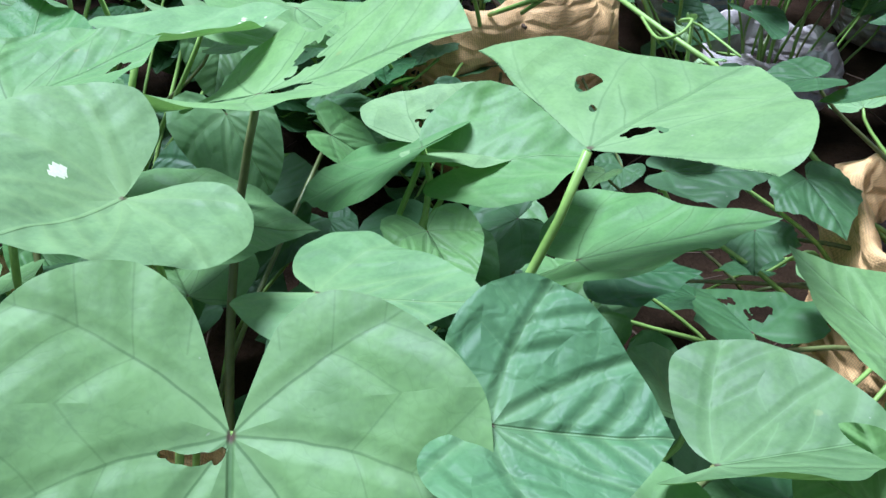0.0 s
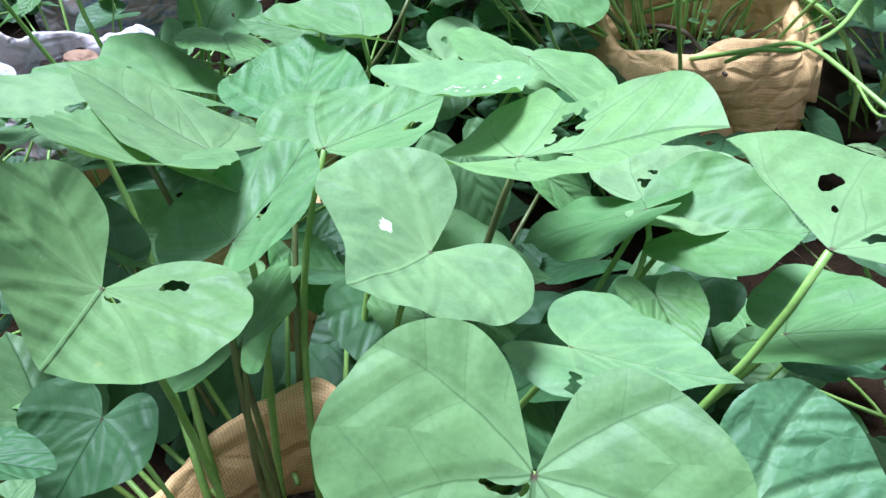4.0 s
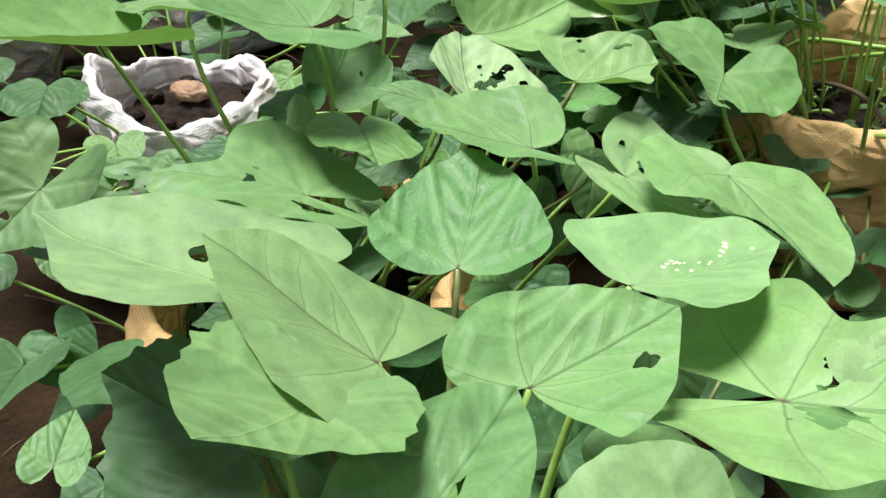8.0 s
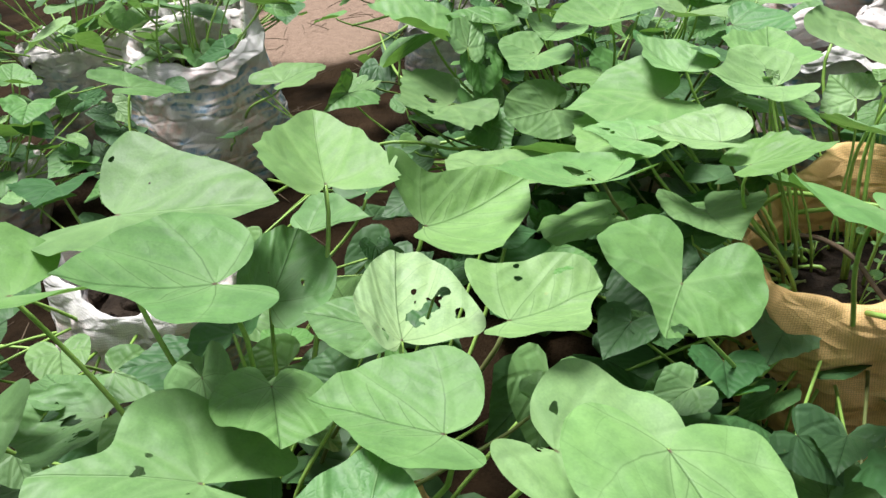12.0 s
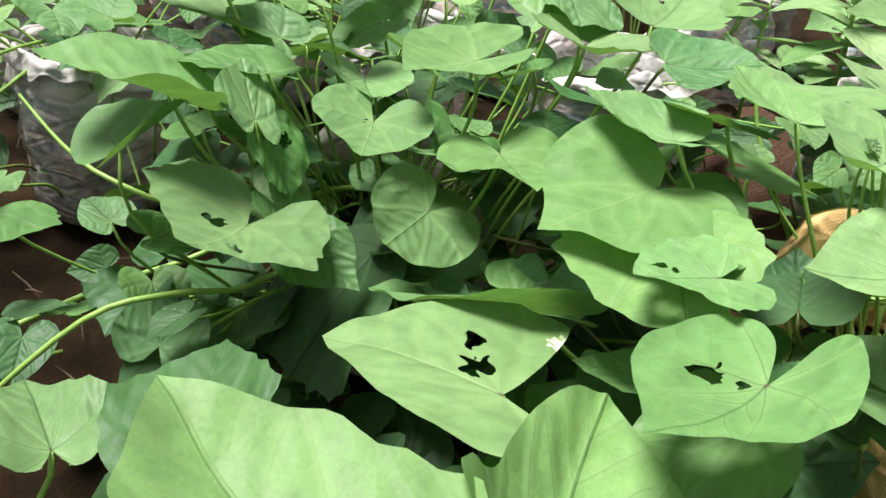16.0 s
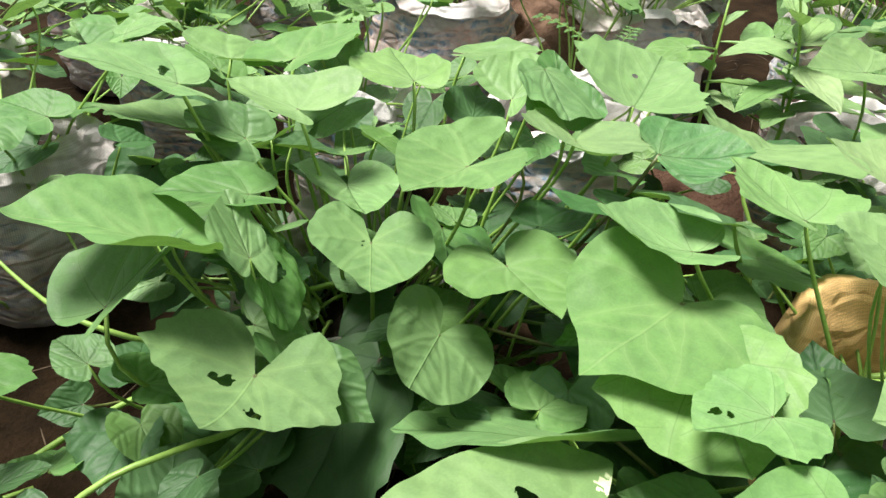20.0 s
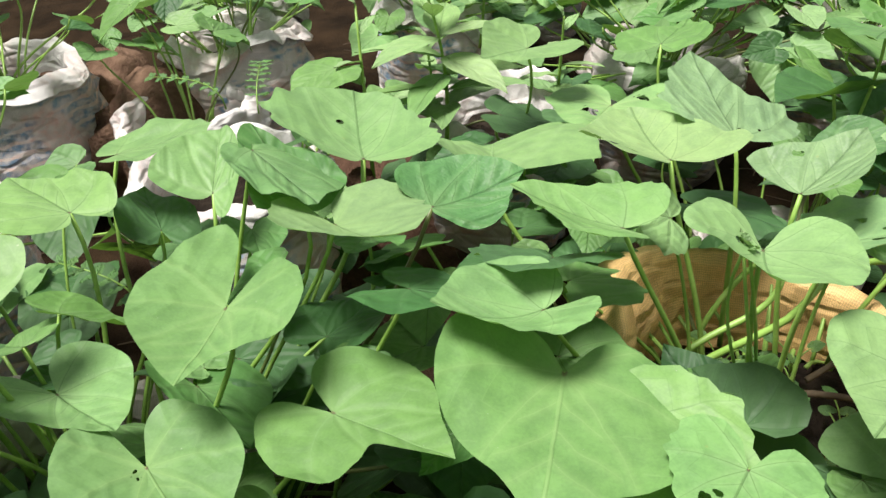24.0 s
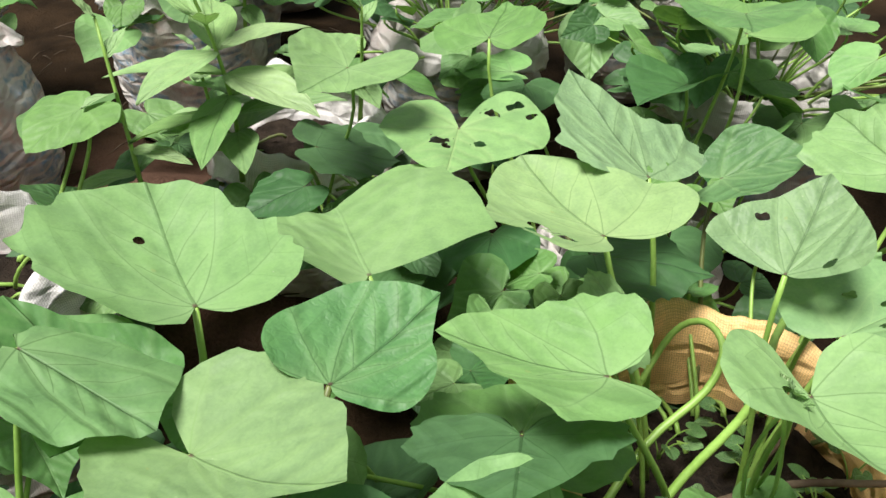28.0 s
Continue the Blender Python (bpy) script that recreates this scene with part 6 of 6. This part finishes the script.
def sprig(x, y, z, yaw, length, seed):
    """A feathery leaf: a thin stalk with paired small leaflets."""
    thing = tagged(empty("sprig", (x, y, z)), "small feathery green seedling with paired leaflets", "seedling", "seedlings")
    rnd = random.Random(seed)
    f = Vector((-math.sin(radians(yaw)), math.cos(radians(yaw)), 0.35))
    path = bezier(Vector((0, 0, 0)), Vector((0, 0, length * 0.5)), f * length * 0.6 + Vector((0, 0, length * 0.35)), f * length + Vector((0, 0, length * 0.25)), 8)
    sm = bmesh.new()
    tube(sm, path, [0.0014 - 0.0008 * i / 8 for i in range(9)], 5)
    part("stalk", sm, STEM, thing)
    for i in range(2, 9):
        for s in (-1, 1):
            lm = lance_mesh(0.022, 0.0055, seed + i, 0.1, 0.2)
            ob = part("leaflet", lm, LEAF["green"], thing)
            r, d, n = axes(yaw + s * 65, 5, 0)
            ob.matrix_local = Matrix.Translation(path[i]) @ Matrix((r, d, n)).transposed().to_4x4()


sprig(0.16, 2.16, 0.36, 40, 0.10, 11)
sprig(0.19, 2.12, 0.35, -50, 0.09, 12)
sprig(-0.22, 1.86, 0.30, 20, 0.10, 13)
sprig(0.56, 1.87, 0.37, 100, 0.08, 14)


def seedling(x, y, z, count, seed):
    """A tiny seedling with round leaves on thread-like stalks."""
    rnd = random.Random(seed)
    thing = tagged(empty("seedling", (x, y, z)), "tiny round-leaved seedling sprouting from dark soil", "seedling", "seedlings")
    for k in range(count):
        a = rnd.uniform(0, 6.28)
        tip = Vector((0.022 * math.cos(a), 0.022 * math.sin(a), rnd.uniform(0.015, 0.05)))
        sm = bmesh.new()
        tube(sm, bezier(Vector((0, 0, -0.005)), Vector((0, 0, tip.z * 0.6)), tip * 0.7 + Vector((0, 0, tip.z * 0.3)), tip, 5), [0.0008] * 6, 5)
        stalk = part("stalk", sm, STEM, thing)
        lm = leaf_mesh(0.014, 0.008, 0.008, seed * 9 + k, "round", (), 4, 9)
        ob = part("leaf", lm, LEAF["green"], thing)
        r, f, n = axes(math.degrees(a) - 90, rnd.uniform(-20, 25), rnd.uniform(-20, 20))
        ob.matrix_local = Matrix.Translation(tip) @ Matrix((r, f, n)).transposed().to_4x4()


for k, (sx, sy) in enumerate(((0.02, 1.30), (0.07, 1.20), (0.12, 1.17), (0.05, 1.14), (0.15, 1.27), (0.10, 1.33), (-0.02, 1.22), (0.18, 1.20), (0.0, 1.15), (0.09, 1.25))):
    seedling(sx, sy, 0.235, 4, 30 + k)

tube_thing("runner", ((-1.15, 1.50, 0.01), (-0.98, 1.52, 0.10), (-0.877, 1.547, 0.156), (-0.764, 1.615, 0.175), (-0.688, 1.659, 0.18), (-0.606, 1.69, 0.19), (-0.466, 1.72, 0.25), (-0.40, 1.75, 0.24)), 0.0032, 0.0042, STEM, "long pale green runner stem trailing over the ground", "stem")
tube_thing("runner", ((-0.80, 1.77, 0.37), (-0.743, 1.679, 0.347), (-0.688, 1.613, 0.335), (-0.60, 1.60, 0.30), (-0.48, 1.68, 0.26)), 0.0018, 0.0036, STEM, "green runner with a young shoot tip reaching out", "stem")
tube_thing("runner", ((-0.06, 1.36, 0.27), (-0.03, 1.335, 0.315), (0.008, 1.314, 0.33), (0.083, 1.27, 0.345), (0.173, 1.248, 0.36), (0.25, 1.20, 0.34), (0.30, 1.17, 0.27), (0.31, 1.16, 0.2)), 0.0034, 0.0038, STEM, "pale green runner crossing the mouth of a yellow sack", "stem")
tube_thing("runner", ((-0.02, 1.38, 0.26), (0.055, 1.345, 0.30), (0.104, 1.303, 0.329), (0.142, 1.294, 0.345), (0.166, 1.311, 0.35), (0.167, 1.336, 0.33), (0.13, 1.36, 0.28), (0.12, 1.37, 0.22)), 0.0036, 0.003, STEM, "looping green runner over a yellow sack rim", "stem")
tube_thing("runner", ((0.06, 1.10, 0.30), (0.126, 0.996, 0.36), (0.164, 0.941, 0.385), (0.212, 0.984, 0.40), (0.256, 1.076, 0.41), (0.30, 1.12, 0.39), (0.34, 1.17, 0.31), (0.35, 1.2, 0.2)), 0.0034, 0.0026, STEM, "twisting green runner spilling over a sack rim", "stem")
tube_thing("runner", ((0.10, 1.05, 0.32), (0.136, 0.982, 0.37), (0.168, 0.909, 0.40), (0.22, 0.80, 0.39), (0.30, 0.72, 0.35), (0.38, 0.66, 0.28), (0.44, 0.64, 0.22)), 0.003, 0.0026, STEM, "twisting green runner spilling over a sack rim", "stem")
tube_thing("tendril", ((0.21, 0.86, 0.385), (0.20, 0.80, 0.40), (0.19, 0.70, 0.42), (0.20, 0.67, 0.435), (0.215, 0.69, 0.44), (0.212, 0.715, 0.43), (0.235, 0.73, 0.42), (0.26, 0.68, 0.41)), 0.0016, 0.0012, STEM, "thin curling green tendril between leaves", "tendril")
tube_thing("runner", ((-0.99, 2.03, 0.30), (-0.93, 2.06, 0.31), (-0.88, 2.12, 0.315), (-0.83, 2.22, 0.30)), 0.003, 0.003, STEM, "pale green runner reaching out of a sack", "stem")
tube_thing("runner", ((-0.99, 2.0, 0.24), (-0.92, 2.03, 0.26), (-0.86, 2.12, 0.29), (-0.82, 2.2, 0.30)), 0.003, 0.003, STEM, "pale green runner reaching out of a sack", "stem")
tube_thing("runner", ((-0.45, 1.62, 0.24), (-0.55, 1.52, 0.25), (-0.62, 1.47, 0.28), (-0.70, 1.45, 0.27), (-0.82, 1.42, 0.18), (-0.95, 1.38, 0.07), (-1.1, 1.3, 0.005)), 0.0034, 0.0026, STEM, "green runner under the leaves", "stem")
tube_thing("twig", ((0.0, 1.32, 0.262), (0.027, 1.294, 0.275), (0.058, 1.23, 0.29), (0.08, 1.159, 0.29), (0.11, 1.09, 0.285)), 0.004, 0.0028, TWIG, "dry dark brown twig lying across the sack mouth", "twig")
tube_thing("twig", ((0.10, 1.245, 0.27), (0.13, 1.225, 0.285), (0.165, 1.21, 0.31)), 0.0035, 0.0022, TWIG, "dry dark brown twig stuck in the soil", "twig")
tube_thing("twig", ((-1.10, 1.72, 0.03), (-0.95, 1.69, 0.035), (-0.80, 1.72, 0.03)), 0.004, 0.003, STEM, "green trailing stem on bare earth", "stem")


def lump(name, x, y, z, size, mat, label, category, seed, flat=0.7):
    bm = bmesh.new()
    bmesh.ops.create_icosphere(bm, subdivisions=4, radius=1.0)
    off = Vector((seed * 5.1, 0, seed))
    for v in bm.verts:
        n = v.co.normalized()
        k = 1 + 0.22 * noise.noise(off + n * 1.3) + 0.16 * noise.noise(off + n * 3.5) + 0.09 * noise.noise(off + n * 9) + 0.04 * noise.noise(off + n * 21)
        v.co = Vector((n.x * size[0] * k, n.y * size[1] * k, n.z * size[2] * k * flat))
    ob = tagged(link(name, bm, mat), label, category)
    ob.location = (x, y, z)
    return ob


lump("tuber", -0.90, 1.085, 0.226, (0.028, 0.022, 0.022), POTATO, "pale brown lumpy tuber lying on dark soil", "tuber", 3)
lump("stone", 0.40, 2.66, 0.10, (0.20, 0.13, 0.26), STONE, "rough reddish brown stone block behind the sacks", "stone", 5)
lump("stone", 0.38, 2.90, 0.12, (0.18, 0.12, 0.22), STONE, "rough reddish brown stone block behind the sacks", "stone", 6)
for k, (cx, cy) in enumerate(((0.245, 1.975), (0.25, 1.955), (0.23, 1.95), (0.27, 1.99))):
    lump("clod", cx, cy, 0.24, (0.02, 0.018, 0.018), SOIL_RED, "reddish brown clod of soil by a sack rim", "soil", 20 + k)
for k in range(9):
    a = k * 0.7
    lump("clod", -0.90 + 0.075 * math.cos(a * 3.1), 1.075 + 0.07 * math.sin(a * 1.9), 0.212, (0.014, 0.012, 0.012), SOIL, "dark crumbly clod of potting soil", "soil", 40 + k)


def litter():
    """Straw, dead stalks and leaf crumbs strewn on the earth."""
    rnd = random.Random(77)
    bm = bmesh.new()
    for _ in range(650):
        x, y = rnd.uniform(-1.9, 1.6), rnd.uniform(0.2, 3.2)
        a, s = rnd.uniform(0, 6.28), rnd.uniform(0.012, 0.06)
        d = Vector((math.cos(a), math.sin(a), rnd.uniform(-0.1, 0.1))) * s
        p = Vector((x, y, 0.012 + 0.02 * noise.noise(Vector((x, y, 0)) * 3)))
        tube(bm, [p - d, p + Vector((0, 0, 0.003)), p + d], [0.0012, 0.0016, 0.0008], 4)
    return tagged(link("litter", bm, TWIG), "dry straw and broken stalks on the earth", "litter", kind="stuff")


litter()
